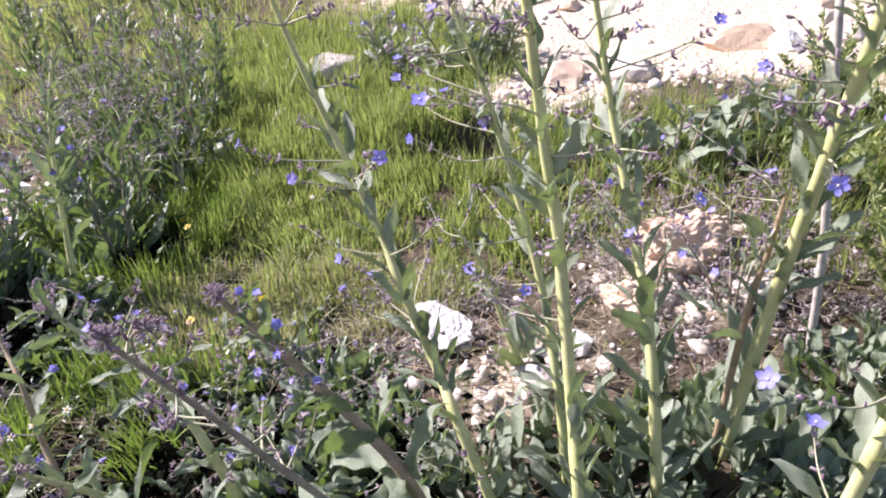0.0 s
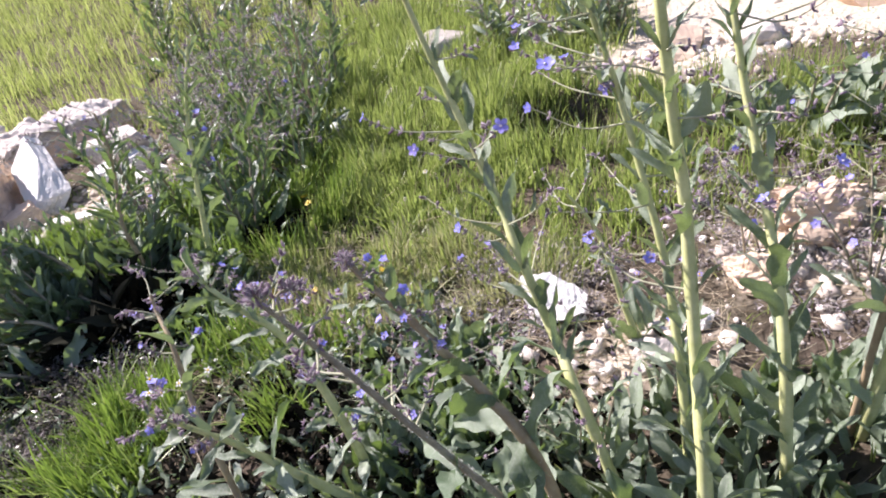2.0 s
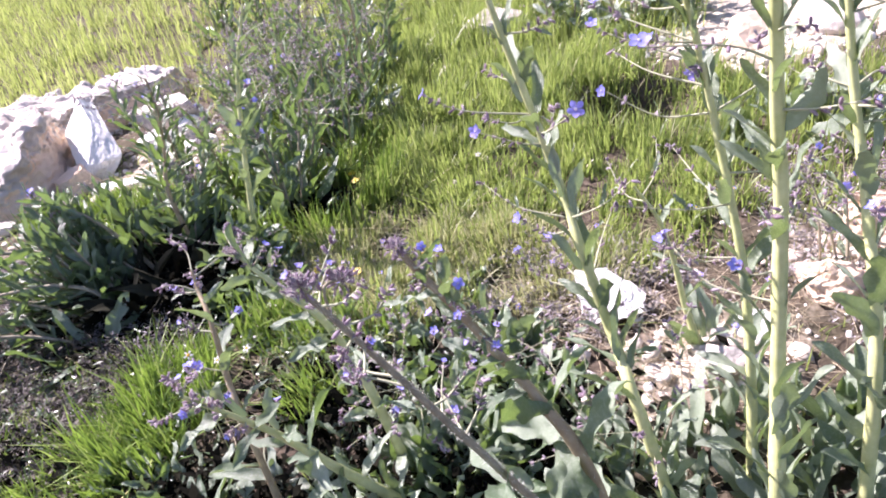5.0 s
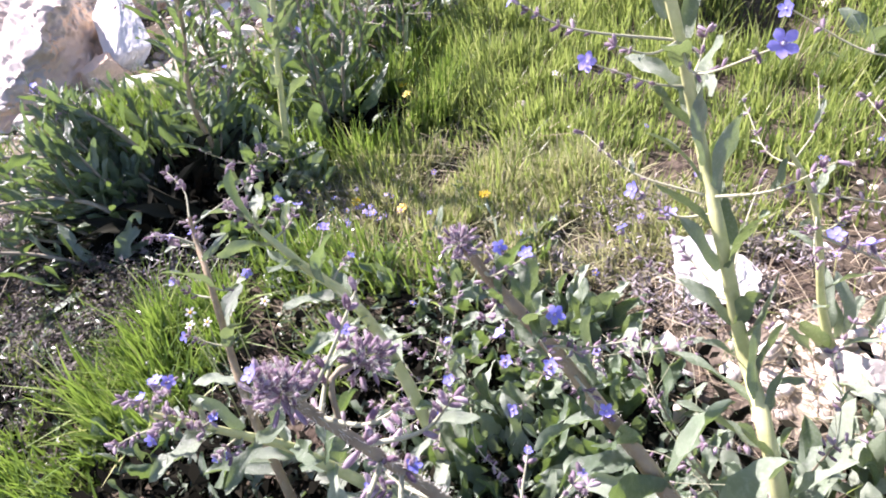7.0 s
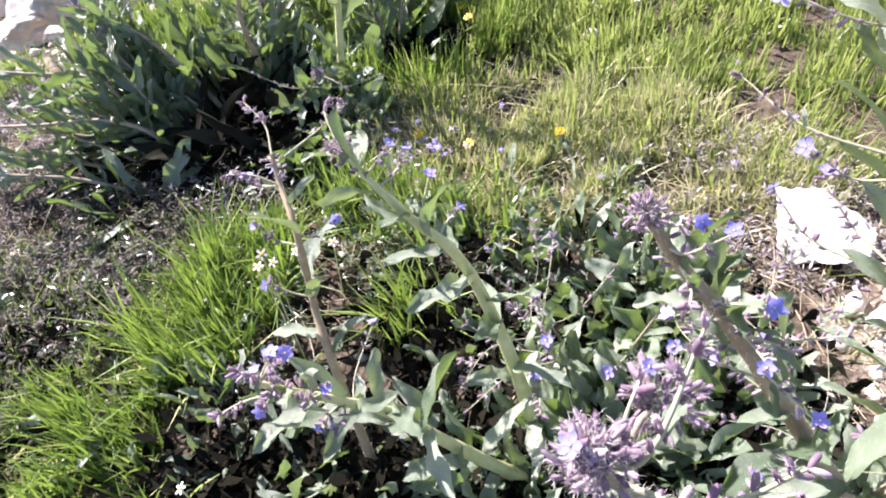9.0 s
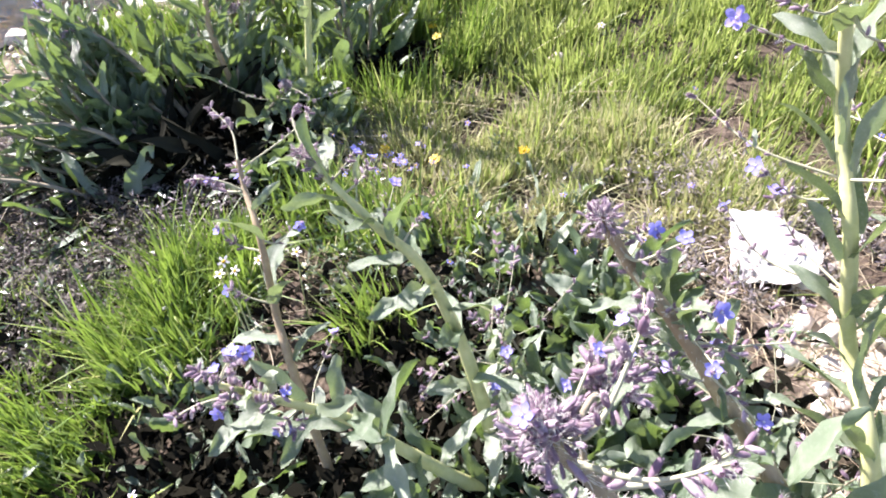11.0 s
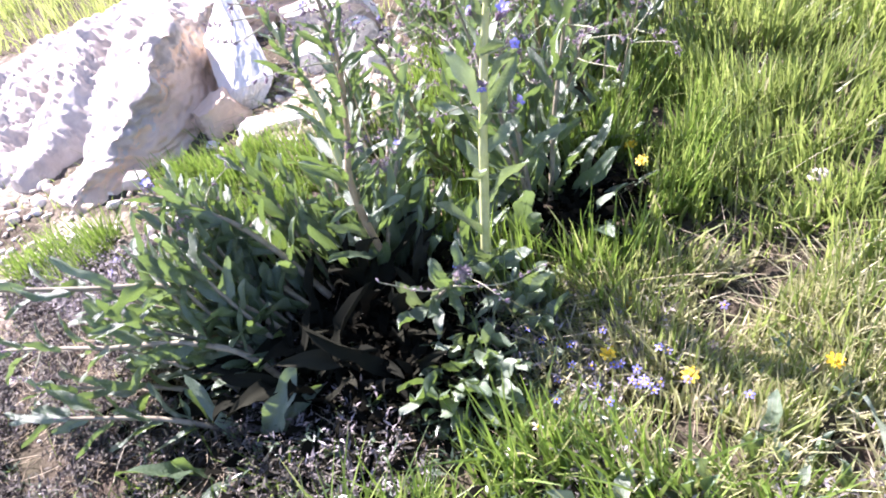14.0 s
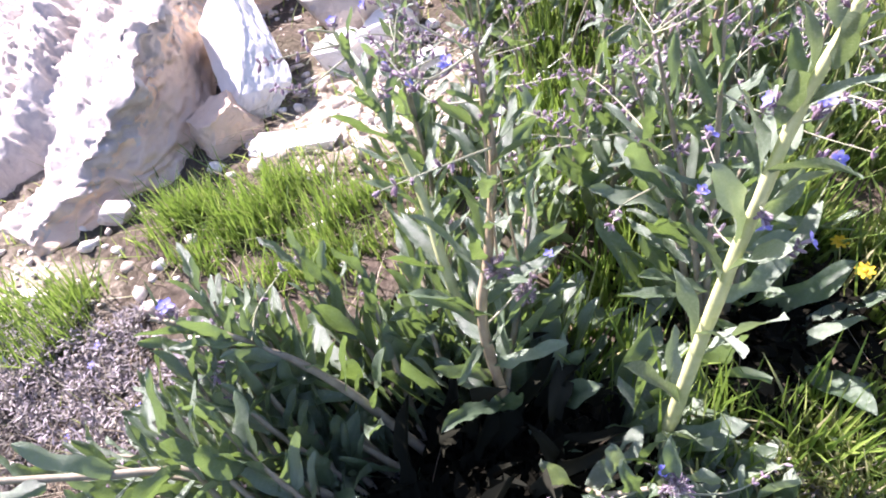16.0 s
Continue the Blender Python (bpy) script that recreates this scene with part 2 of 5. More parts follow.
# ---- mesh tools ----
def mesh_of(name, verts, quads, mats, index=None, smooth=True):
    """A mesh from arrays of points and of four-cornered faces (or lists of faces)."""
    verts, quads = np.asarray(verts, np.float32), np.asarray(quads, np.int32)
    me = bpy.data.meshes.new(name)
    me.vertices.add(len(verts))
    me.vertices.foreach_set("co", verts.ravel())
    k = quads.shape[1]
    me.loops.add(quads.size)
    me.loops.foreach_set("vertex_index", quads.ravel())
    me.polygons.add(len(quads))
    me.polygons.foreach_set("loop_start", np.arange(0, quads.size, k, dtype=np.int32))
    for mt in mats if isinstance(mats, (list, tuple)) else [mats]:
        me.materials.append(mt)
    if index is not None:
        me.polygons.foreach_set("material_index", np.asarray(index, np.int32))
    if smooth:
        me.polygons.foreach_set("use_smooth", np.ones(len(quads), bool))
    me.update(calc_edges=True)
    me.validate()
    return me


class Pile:
    """Gathers pieces (points, four-cornered faces, material slot) into one mesh."""

    def __init__(self):
        self.v, self.f, self.m, self.n = [], [], [], 0

    def add(self, v, f, slot=0):
        v, f = np.asarray(v, float), np.asarray(f, int)
        self.v.append(v)
        self.f.append(f + self.n)
        self.m.append(np.full(len(f), slot))
        self.n += len(v)

    def mesh(self, name, mats, smooth=True):
        return mesh_of(name, np.concatenate(self.v), np.concatenate(self.f), mats, np.concatenate(self.m), smooth)


def part(name, me, parent, m=None, label=""):
    ob = new(name, me)
    ob.parent = parent
    if m is not None:
        ob.matrix_basis = m
    if label:
        ob["label"] = label
    return ob


def thing(name, at, label, category, group="", kind=""):
    ob = new(name)
    ob.empty_display_size = 0.05
    ob.location = at
    return tagged(ob, label, category, group, kind)


def unit(v):
    v = np.asarray(v, float)
    return v / max(np.linalg.norm(v), 1e-9)


def spline(points, step=5):
    """A smooth line through the points."""
    p = np.asarray(points, float)
    p = np.vstack([2 * p[0] - p[1], p, 2 * p[-1] - p[-2]])
    out = []
    for i in range(1, len(p) - 2):
        for k in range(step):
            t = k / step
            a, b, c, d = p[i - 1], p[i], p[i + 1], p[i + 2]
            out.append(0.5 * (2 * b + (c - a) * t + (2 * a - 5 * b + 4 * c - d) * t * t + (3 * b - a - 3 * c + d) * t ** 3))
    out.append(p[-2])
    return np.array(out)


def tube(line, radii, sides=8, lump=0.0):
    """A round stalk along a line; closed at its tip by a small ring."""
    n = len(line)
    tan = np.gradient(line, axis=0)
    tan /= np.linalg.norm(tan, axis=1)[:, None]
    ref = np.array((1.0, 0, 0)) if abs(tan[0][0]) < 0.8 else np.array((0, 1.0, 0))
    v = []
    u = unit(np.cross(tan[0], ref))
    for i in range(n):
        u = unit(u - tan[i] * (u @ tan[i]))
        w = np.cross(tan[i], u)
        a = np.arange(sides) * 2 * np.pi / sides
        r = radii[i] * (1 + lump * np.sin(i * 1.7) + lump * np.cos(a * 3 + i))
        v.append(line[i] + np.cos(a)[:, None] * u * np.reshape(r, (-1, 1)) + np.sin(a)[:, None] * w * np.reshape(r, (-1, 1)))
    v = np.concatenate(v)
    f = [(i * sides + k, i * sides + (k + 1) % sides, (i + 1) * sides + (k + 1) % sides, (i + 1) * sides + k) for i in range(n - 1) for k in range(sides)]
    return v, np.array(f)


def basis(at, axis, up, scale=1.0):
    """A pose whose x runs along axis and whose z leans to up."""
    x = unit(axis)
    z = np.asarray(up, float) - x * (np.asarray(up, float) @ x)
    if np.linalg.norm(z) < 1e-4:
        z = np.array((0.3, 0.2, 1)) - x * (np.array((0.3, 0.2, 1)) @ x)
    z = unit(z)
    y = np.cross(z, x)
    s = np.ones(3) * scale
    return Matrix([[x[i] * s[0], y[i] * s[1], z[i] * s[2], at[i]] for i in range(3)] + [[0, 0, 0, 1]])


# ---- the lie of the land ----
def smooth(a, lo, hi):
    t = np.clip((a - lo) / (hi - lo), 0, 1)
    return t * t * (3 - 2 * t)


def gz(x, y):
    x, y = np.asarray(x, float), np.asarray(y, float)
    z = -0.150 + 0.06 * np.clip(x, -6, 6) + 0.03 * np.clip(y, -4, 6)
    near = 1 / (1 + (x * x + y * y) / 60)
    z = z + near * (0.012 * np.sin(3.1 * x + 1) * np.sin(2.7 * y) + 0.006 * np.sin(9 * x + 2 * y) * np.sin(8 * y - 3 * x))
    z = z - 0.16 * np.exp(-((x + 0.05) / 0.13) ** 4 - ((y - 1.99) / 0.09) ** 4)      # a burrow in the grass
    z = z + 0.05 * np.exp(-((x + 0.05) / 0.20) ** 2 - ((y - 2.15) / 0.08) ** 2)
    z = z + 0.11 * np.clip(y - 2.8, 0, 9) + 0.06 * smooth(x, 0.2, 1.8) * np.clip(y - 2.2, 0, 6)
    return z


def stoniness(x, y):
    """How much pale gravel lies there, from 0 to 1."""
    x, y = np.asarray(x, float), np.asarray(y, float)
    s = 0.95 * smooth(y + 0.35 * x + 0.12 * np.sin(6 * x), 2.25, 2.70) * smooth(x, -1.3, 0.1)
    s = np.maximum(s, 0.9 * np.exp(-(((x - 0.42) / 0.22) ** 2 + ((y - 1.22) / 0.2) ** 2)))
    s = np.maximum(s, 0.75 * np.exp(-(((x - 0.05) / 0.2) ** 2 + ((y - 0.95) / 0.16) ** 2)))
    s = np.maximum(s, 0.60 * np.exp(-(((x + 2.0) / 0.34) ** 2 + ((y - 1.25) / 0.30) ** 2)))
    s = np.maximum(s, 0.8 * np.exp(-(((x + 1.6) / 0.25) ** 2 + ((y - 2.0) / 0.25) ** 2)))
    s = np.maximum(s, 0.9 * np.exp(-(((x + 3.0) / 0.9) ** 2 + ((y - 2.0) / 0.8) ** 2)))
    return s


def make_ground():
    n = 420
    s = np.linspace(-1, 1, n)
    k, a = 8.6, 0.16
    gx = -0.6 + a * np.sinh(k * s)
    gy = 1.3 + a * np.sinh(k * s)
    X, Y = np.meshgrid(gx, gy, indexing="ij")
    rough = RNG.normal(0, 0.0035, X.shape) * (np.hypot(X + 0.6, Y - 1.3) < 4)
    Z = gz(X, Y) + rough
    v = np.stack([X, Y, Z], -1).reshape(-1, 3)
    i = np.arange(n * n).reshape(n, n)
    f = np.stack([i[:-1, :-1], i[1:, :-1], i[1:, 1:], i[:-1, 1:]], -1).reshape(-1, 4)
    me = mesh_of("ground", v, f, M_SOIL)
    at = me.attributes.new("stony", "FLOAT", "POINT")
    at.data.foreach_set("value", stoniness(X, Y).ravel().astype(np.float32))
    tagged(new("ground", me), "brown hillside soil with pale gravel patches", "ground", kind="structure")


make_ground()


# ---- rocks ----
def rock_mesh(name, size, seed, mat, cuts=4, facets=7, rough=0.10):
    """A broken stone: a ball cut by flat planes, then roughened."""
    rng = np.random.default_rng(seed)
    bm = bmesh.new()
    bmesh.ops.create_icosphere(bm, subdivisions=cuts, radius=1.0)
    planes = [(unit(rng.normal(size=3)), rng.uniform(0.48, 0.80)) for _ in range(facets * 2)]
    off = Vector(rng.uniform(-50, 50, 3))
    for v in bm.verts:
        p = np.array(v.co)
        for nrm, d in planes:
            h = p @ nrm
            if h > d:
                p = p - nrm * (h - d) * 0.98
        q = Vector(p)
        amt = noise.fractal(q * 1.7 + off, 1.0, 2.1, 5) * rough + noise.fractal(q * 6 + off, 1.0, 2.2, 4) * rough * 0.45
        p = p * (1 + amt)
        v.co = Vector(p * np.asarray(size))
    for fc in bm.faces:
        fc.smooth = False
    me = bpy.data.meshes.new(name)
    bm.to_mesh(me)
    bm.free()
    me.materials.append(mat)
    return me


def stone(name, x, y, size, seed, mat, label, sink=0.3, turn=(0, 0, 0), cuts=4, facets=7, rough=0.10, group="stones on the slope"):
    me = rock_mesh(name, size, seed, mat, cuts, facets, rough)
    ob = new(name, me)
    ob.matrix_basis = pose(x, y, float(gz(x, y)) + size[2] * (1 - 2 * sink), *turn)
    return tagged(ob, label, "rock" if size[0] > 0.15 else "stone", group)


def ledge():
    """The big weathered slab: its top leans to the left, its near right side is a steep bare face."""
    nx, ny = 230, 250
    u = np.linspace(0, 1, nx)
    w = np.linspace(0, 1, ny)
    U, W = np.meshgrid(u, 1.65 * w, indexing="ij")
    # the ridge runs from the near foot to the far top; u goes across (left to right), w along it
    jag = 0.012 * np.sin(9 * W + 1) + 0.007 * np.sin(23 * W)
    rx = -2.14 + 0.14 * smooth(W, -0.1, 0.45) - 0.20 * smooth(W, 0.40, 1.0) + 0.22 * smooth(W, 1.0, 1.65) + jag
    ry = 1.49 + 0.76 * W
    hgt = 0.015 + 0.21 * smooth(W, -0.05, 0.62) + 0.03 * W - 0.11 * smooth(W, 0.66, 1.0) - 0.05 * smooth(W, 1.2, 1.65)
    top = u[:, None] < 0.72
    k = np.where(top, U / 0.72, 1.0)
    d = np.where(top, 0.0, (U - 0.72) / 0.28)
    X = rx - 1.25 * (1 - k) + 0.035 * d + 0.03 * d * d + 0.02 * np.sin(9 * W) * d * (1 - d)
    Y = ry + 0.25 * (1 - k) - 0.02 * d
    zr = gz(rx, ry) + hgt
    zl = gz(X, Y) - 0.02
    Z = np.where(top, zl + (zr - zl) * k ** 0.8, zr - (hgt + 0.06) * d ** 0.9)
    for i in range(nx):
        for j in range(ny):
            q = Vector((X[i, j] * 3, Y[i, j] * 3, Z[i, j] * 6))
            a = noise.fractal(q, 1.0, 2.1, 6) * 0.035 + noise.fractal(q * 5, 1.0, 2.1, 4) * 0.012
            worn = max(0.40, 0.65 + 1.3 * noise.noise(q * 0.8 + Vector((7, 3, 1))))
            pit = 0.030 * (abs(noise.noise(q * 2.2)) ** 0.6 - 0.4) + worn * (0.028 * (abs(noise.noise(q * 6)) ** 0.6 - 0.4) + 0.024 * (abs(noise.noise(q * 14)) ** 0.7 - 0.35)) + 0.013 * (abs(noise.noise(q * 29)) ** 0.7 - 0.35)
            # long ribs run parallel to the ridge, with a deep split before the lowest one
            across = (X[i, j] - rx[i, j]) + 0.25 * (Y[i, j] - 1.49)
            ribs = 0.024 * math.sin(17 * across + 5 * noise.noise(q * 0.7)) + 0.014 * math.sin(43 * across + 6 * noise.noise(q))
            split = 0.10 * math.exp(-((across + 0.20 + 0.07 * noise.noise(q * 1.2)) / 0.04) ** 2) * (1 - float(smooth(W[i, j], 0.12, 0.32)))
            Z[i, j] += a * 0.7 + ((ribs + pit - split) * min(1, (0.73 - U[i, j]) * 12) if U[i, j] < 0.73 else 0)
            near = max(0.0, 1 - abs(U[i, j] - 0.72) / 0.11)
            X[i, j] += near * (0.030 * noise.noise(q * 3.1) + 0.022 * noise.noise(q * 8.3) + 0.012 * noise.noise(q * 19))
            Z[i, j] += near * (0.014 * noise.noise(q * 10) + 0.008 * noise.noise(q * 23))
            if U[i, j] > 0.72:
                chip = a * 0.7 + 0.014 * noise.noise(q * 4) + 0.009 * noise.noise(q * 12)
                X[i, j] += chip * 0.9
                Y[i, j] -= chip * 0.6
    v = np.stack([X, Y, Z], -1).reshape(-1, 3)
    i = np.arange(nx * ny).reshape(nx, ny)
    faces = np.stack([i[:-1, :-1], i[1:, :-1], i[1:, 1:], i[:-1, 1:]], -1).reshape(-1, 4)
    bare = np.array([a / nx + 0.07 * noise.noise(Vector((a * 0.09, b * 0.13, 2.0))) + 0.05 * noise.noise(Vector((a * 0.3, b * 0.35, 5.0))) > 0.765 for a in range(nx - 1) for b in range(ny - 1)])
    slab = thing("rock_ledge", (-2.2, 1.7, float(gz(-2.2, 1.7))), "large weathered limestone slab with a shaded tan side", "rock", "stones on the slope")
    lift = np.array(slab.location)

    def piece(name, pts, fc, mat, label):
        used, at = np.unique(np.asarray(fc), return_inverse=True)
        part(name, mesh_of(name, np.asarray(pts)[used] - lift, at.reshape(-1, 4), mat), slab, label=label)

    piece("weathered_top", v, faces[~bare], M_ROCK, "bright pitted weathered top")
    piece("steep_face", v, faces[bare], M_ROCK_TAN, "bare tan broken side of the slab")
    # skirts close it down into the ground
    grid = v.reshape(nx, ny, 3)
    for edge, drop in ((grid[:, -1], (0.05, 0.12, -0.45)), (grid[0], (-0.1, 0.0, -0.3)), (grid[:, 0], (0.0, -0.05, -0.3))):
        m = len(edge)
        piece("buried_edge", np.vstack([edge, edge + np.array(drop)]), [(a, a + 1, m + a + 1, m + a) for a in range(m - 1)], M_ROCK, "rough side running into the soil")


ledge()


def block(name, at, along, up, size, seed, mat, label, rough=0.05):
    """A squarish broken block: a ball cut flat on six sides, laid along a direction."""
    rng = np.random.default_rng(seed)
    bm = bmesh.new()
    bmesh.ops.create_icosphere(bm, subdivisions=5, radius=1.6)
    planes = [(unit(np.array(d, float) + rng.normal(0, 0.13, 3)), rng.uniform(0.8, 1.0)) for d in ((1, 0, 0), (-1, 0, 0), (0, 1, 0), (0, -1, 0), (0, 0, 1), (0, 0, -1), (0.7, 0.7, 0.2), (-0.7, -0.6, 0.3))]
    off = Vector(rng.uniform(-50, 50, 3))
    for v in bm.verts:
        p = np.array(v.co)
        for _ in range(2):
            for nrm, d in planes:
                h = p @ nrm
                if h > d:
                    p = p - nrm * (h - d)
        q = Vector(p)
        p = p * (1 + noise.fractal(q * 1.5 + off, 1.0, 2.1, 5) * rough + noise.fractal(q * 7 + off, 1.0, 2.2, 4) * rough * 0.6)
        v.co = Vector(p * np.asarray(size))
    for fc in bm.faces:
        fc.smooth = False
    me = bpy.data.meshes.new(name)
    bm.to_mesh(me)
    bm.free()
    me.materials.append(mat)
    ob = new(name, me)
    ob.matrix_basis = basis(at, along, up)
    return tagged(ob, label, "rock", "stones on the slope")


block("boulder", (-1.955, 2.05, -0.118), (-0.26, 0.25, 0.13), (-0.50, -0.48, 0.75), (0.20, 0.082, 0.045), 11, M_ROCK_WHITE, "bright white limestone block leaning beside the slab", 0.05)
block("boulder", (-1.79, 2.32, -0.14), (0.7, 0.5, 0.2), (-0.2, -0.3, 0.9), (0.12, 0.09, 0.08), 12, M_ROCK, "grey limestone block behind the white one")
block("stone", (-1.905, 1.865, -0.20), (0.3, 0.8, 0.25), (-0.4, -0.2, 0.9), (0.075, 0.055, 0.05), 13, M_ROCK_TAN, "brown stone wedged at the foot of the slab", 0.08)
block("stone", (-1.72, 1.85, -0.205), (0.95, 0.25, 0.06), (-0.08, -0.12, 1), (0.095, 0.038, 0.022), 14, M_ROCK_WHITE, "flat white stone half buried before the grass")
block("stone", (-1.74, 2.14, -0.165), (0.6, 0.7, 0.3), (-0.3, -0.4, 0.8), (0.06, 0.04, 0.035), 34, M_ROCK_WHITE, "pale angular stone on the dry soil")
block("stone", (-1.68, 2.25, -0.16), (0.4, 0.8, 0.3), (-0.3, -0.4, 0.8), (0.05, 0.04, 0.04), 35, M_ROCK_WHITE, "pale angular stone on the dry soil")
block("stone", (-1.60, 2.10, -0.18), (0.8, 0.2, 0.1), (-0.1, -0.2, 1), (0.055, 0.03, 0.02), 36, M_ROCK_WHITE, "flat pale stone on the dry soil")
stone("stone", -1.75, 2.40, (0.10, 0.07, 0.06), 15, M_ROCK_WHITE, "pale angular stone on the dry soil", 0.3, (0, 0, 60))
stone("stone", -1.55, 2.45, (0.08, 0.06, 0.06), 16, M_ROCK_WHITE, "pale angular stone on the dry soil", 0.3, (0, 0, 20))
stone("stone", -1.62, 2.14, (0.05, 0.04, 0.035), 17, M_ROCK, "pinkish stone on the dry soil", 0.3)
stone("stone", -1.52, 2.12, (0.06, 0.045, 0.04), 18, M_ROCK_WHITE, "pale stone on the dry soil", 0.3, (0, 0, 80))
stone("stone", -1.99, 1.60, (0.06, 0.04, 0.03), 19, M_ROCK, "crumbling stone at the foot of the slab", 0.3)
block("stone", (-0.082, 1.075, -0.088), (0.95, 0.22, -0.05), (-0.30, -0.52, 0.80), (0.054, 0.047, 0.030), 37, M_ROCK_WHITE, "bright white stone lying in dry grass", 0.12)
stone("rock", 0.44, 1.27, (0.13, 0.10, 0.085), 22, M_ROCK_TAN, "crumbly tan rock behind the flowering stalks", 0.30, (0, 0, 25), cuts=5, facets=14, rough=0.32)
stone("stone", 0.30, 1.12, (0.09, 0.07, 0.06), 23, M_ROCK_TAN, "crumbly tan stone before the rock", 0.38, cuts=5, facets=14, rough=0.32)
stone("stone", 0.52, 1.10, (0.08, 0.06, 0.05), 24, M_ROCK, "crumbly pale stone before the rock", 0.38, cuts=5, facets=14, rough=0.3)
stone("stone", 0.10, 0.93, (0.05, 0.04, 0.03), 25, M_ROCK, "flat pinkish stone among the stalks", 0.35)
stone("stone", 0.17, 1.02, (0.05, 0.035, 0.025), 26, M_ROCK_WHITE, "flat pale stone among the stalks", 0.35)
stone("stone", -0.68, 2.50, (0.06, 0.045, 0.04), 27, M_ROCK, "pinkish stone bare in the grass", 0.3)
rng = np.random.default_rng(30)
for i in range(14):
    x = rng.uniform(-2.75, -1.75)
    sz = rng.uniform(0.025, 0.06)
    stone("stone", x, 2.92 + rng.uniform(-0.1, 0.16), (sz, sz * rng.uniform(0.6, 0.9), sz * rng.uniform(0.5, 0.8)), 150 + i, M_ROCK_WHITE if i % 3 else M_ROCK, "pale broken stone lying behind the slab", 0.3, (0, 0, rng.uniform(0, 180)), cuts=3)
rng = np.random.default_rng(31)
for i in range(46):
    x = rng.uniform(-0.7, 2.4)
    y = rng.uniform(2.55, 4.8) - 0.33 * max(x, 0)
    s = (0.03 + 0.11 * rng.random() ** 1.8) * (0.8 + 0.12 * y)
    stone("stone", x, y, (s, s * rng.uniform(0.6, 0.9), s * rng.uniform(0.45, 0.7)), 100 + i, (M_ROCK_WHITE, M_ROCK, M_ROCK_TAN)[i % 3], "sunlit limestone rubble on the bank", 0.42, (0, 0, rng.uniform(0, 180)), cuts=3, group="rubble on the bank")


def herb_bed(x, y):
    a = math.exp(-((x + 1.45) / 0.42) ** 2 - ((y - 0.98) / 0.26) ** 2)
    return min(1.0, 1.4 * max(a, math.exp(-((x + 1.75) / 0.22) ** 2 - ((y - 1.22) / 0.16) ** 2)))


def gravel(name, count, sample, lo, hi, seed, label):
    rng = np.random.default_rng(seed)
    P = Pile()
    bm = bmesh.new()
    bmesh.ops.create_cube(bm, size=2)
    bmesh.ops.subdivide_edges(bm, edges=bm.edges[:], cuts=1, use_grid_fill=True)
    base = np.array([v.co[:] for v in bm.verts])
    base /= np.linalg.norm(base, axis=1)[:, None] ** 0.7
    faces = np.array([[v.index for v in f.verts] for f in bm.faces])
    bm.free()
    done = 0
    while done < count:
        x, y = sample(rng)
        if rng.random() > 0.01 + stoniness(x, y) ** 1.5 * (1 - 0.93 * herb_bed(x, y)):
            continue
        s = lo * (hi / lo) ** (rng.random() ** 2.2)
        v = base * (1 + rng.normal(0, 0.14, (len(base), 1))) * np.array((s, s * rng.uniform(0.6, 1), s * rng.uniform(0.4, 0.7)))
        v = v @ np.array(Euler(rng.uniform(-0.5, 0.5, 2).tolist() + [rng.uniform(0, 6)]).to_matrix()).T
        P.add(v + (x, y, float(gz(x, y)) + s * 0.2), faces)
        done += 1
    tagged(new(name, P.mesh(name, M_PEBBLE, smooth=False)), label, "gravel", kind="stuff")


gravel("gravel", 2600, lambda r: (r.uniform(-2.4, 0.9), r.uniform(0.7, 2.5)), 0.003, 0.022, 41, "loose pale limestone gravel on bare soil")
gravel("rubble", 900, lambda r: (r.uniform(-1.2, 2.8), r.uniform(2.2, 5.2)), 0.004, 0.022, 42, "pale limestone rubble on the sunlit bank")


# ---- grass ----
def blades(name, xy, height, width, mat, label, seed, lean=0.35, wind=(0.0, 0.0), curl=0.5, levels=4, category="grass"):
    """One mesh of many bent, tapering grass blades at the given places."""
    rng = np.random.default_rng(seed)
    n = len(xy)
    lump = np.sin(21 * xy[:, 0] + 3 * np.sin(9 * xy[:, 1])) * np.sin(19 * xy[:, 1] + 3 * np.sin(8 * xy[:, 0]))
    h = np.asarray(height) * rng.uniform(0.35, 1.25, n) * (1 + 0.35 * lump)
    w = width * rng.uniform(0.6, 1.3, n)
    ang = rng.uniform(0, 2 * np.pi, n)
    tilt = np.abs(rng.normal(0, lean, n))
    sway = 0.07 * np.sin(13 * xy[:, 0] + 7 * xy[:, 1]), 0.07 * np.sin(11 * xy[:, 1] - 9 * xy[:, 0] + 2)
    dx, dy = np.cos(ang) * tilt + wind[0] + sway[0], np.sin(ang) * tilt + wind[1] + sway[1]
    bend = rng.uniform(0.1, 1.0, n) * curl
    face = ang + np.pi / 2 + rng.normal(0, 0.6, n)
    sx, sy = np.cos(face), np.sin(face)
    base = np.stack([xy[:, 0], xy[:, 1], gz(xy[:, 0], xy[:, 1]) - 0.004], -1)
    rows = []
    for k in range(levels):
        t = k / (levels - 1)
        out = (t + bend * t * t) * h
        up = t * h * (1 - 0.35 * bend * t) / np.sqrt(1 + dx * dx + dy * dy)
        c = base + np.stack([dx * out, dy * out, up], -1)
        half = w * (1 - t ** 1.6) * 0.5 + 0.0002
        off = np.stack([sx * half, sy * half, np.zeros(n)], -1)
        rows += [c - off, c + off]
    v = np.stack(rows, 1).reshape(-1, 3)
    b = np.arange(n)[:, None, None] * (2 * levels)
    q = np.array([(2 * k, 2 * k + 1, 2 * k + 3, 2 * k + 2) for k in range(levels - 1)])[None]
    ob = new(name, mesh_of(name, v, (b + q).reshape(-1, 4), mat))
    return tagged(ob, label, category, kind="stuff")


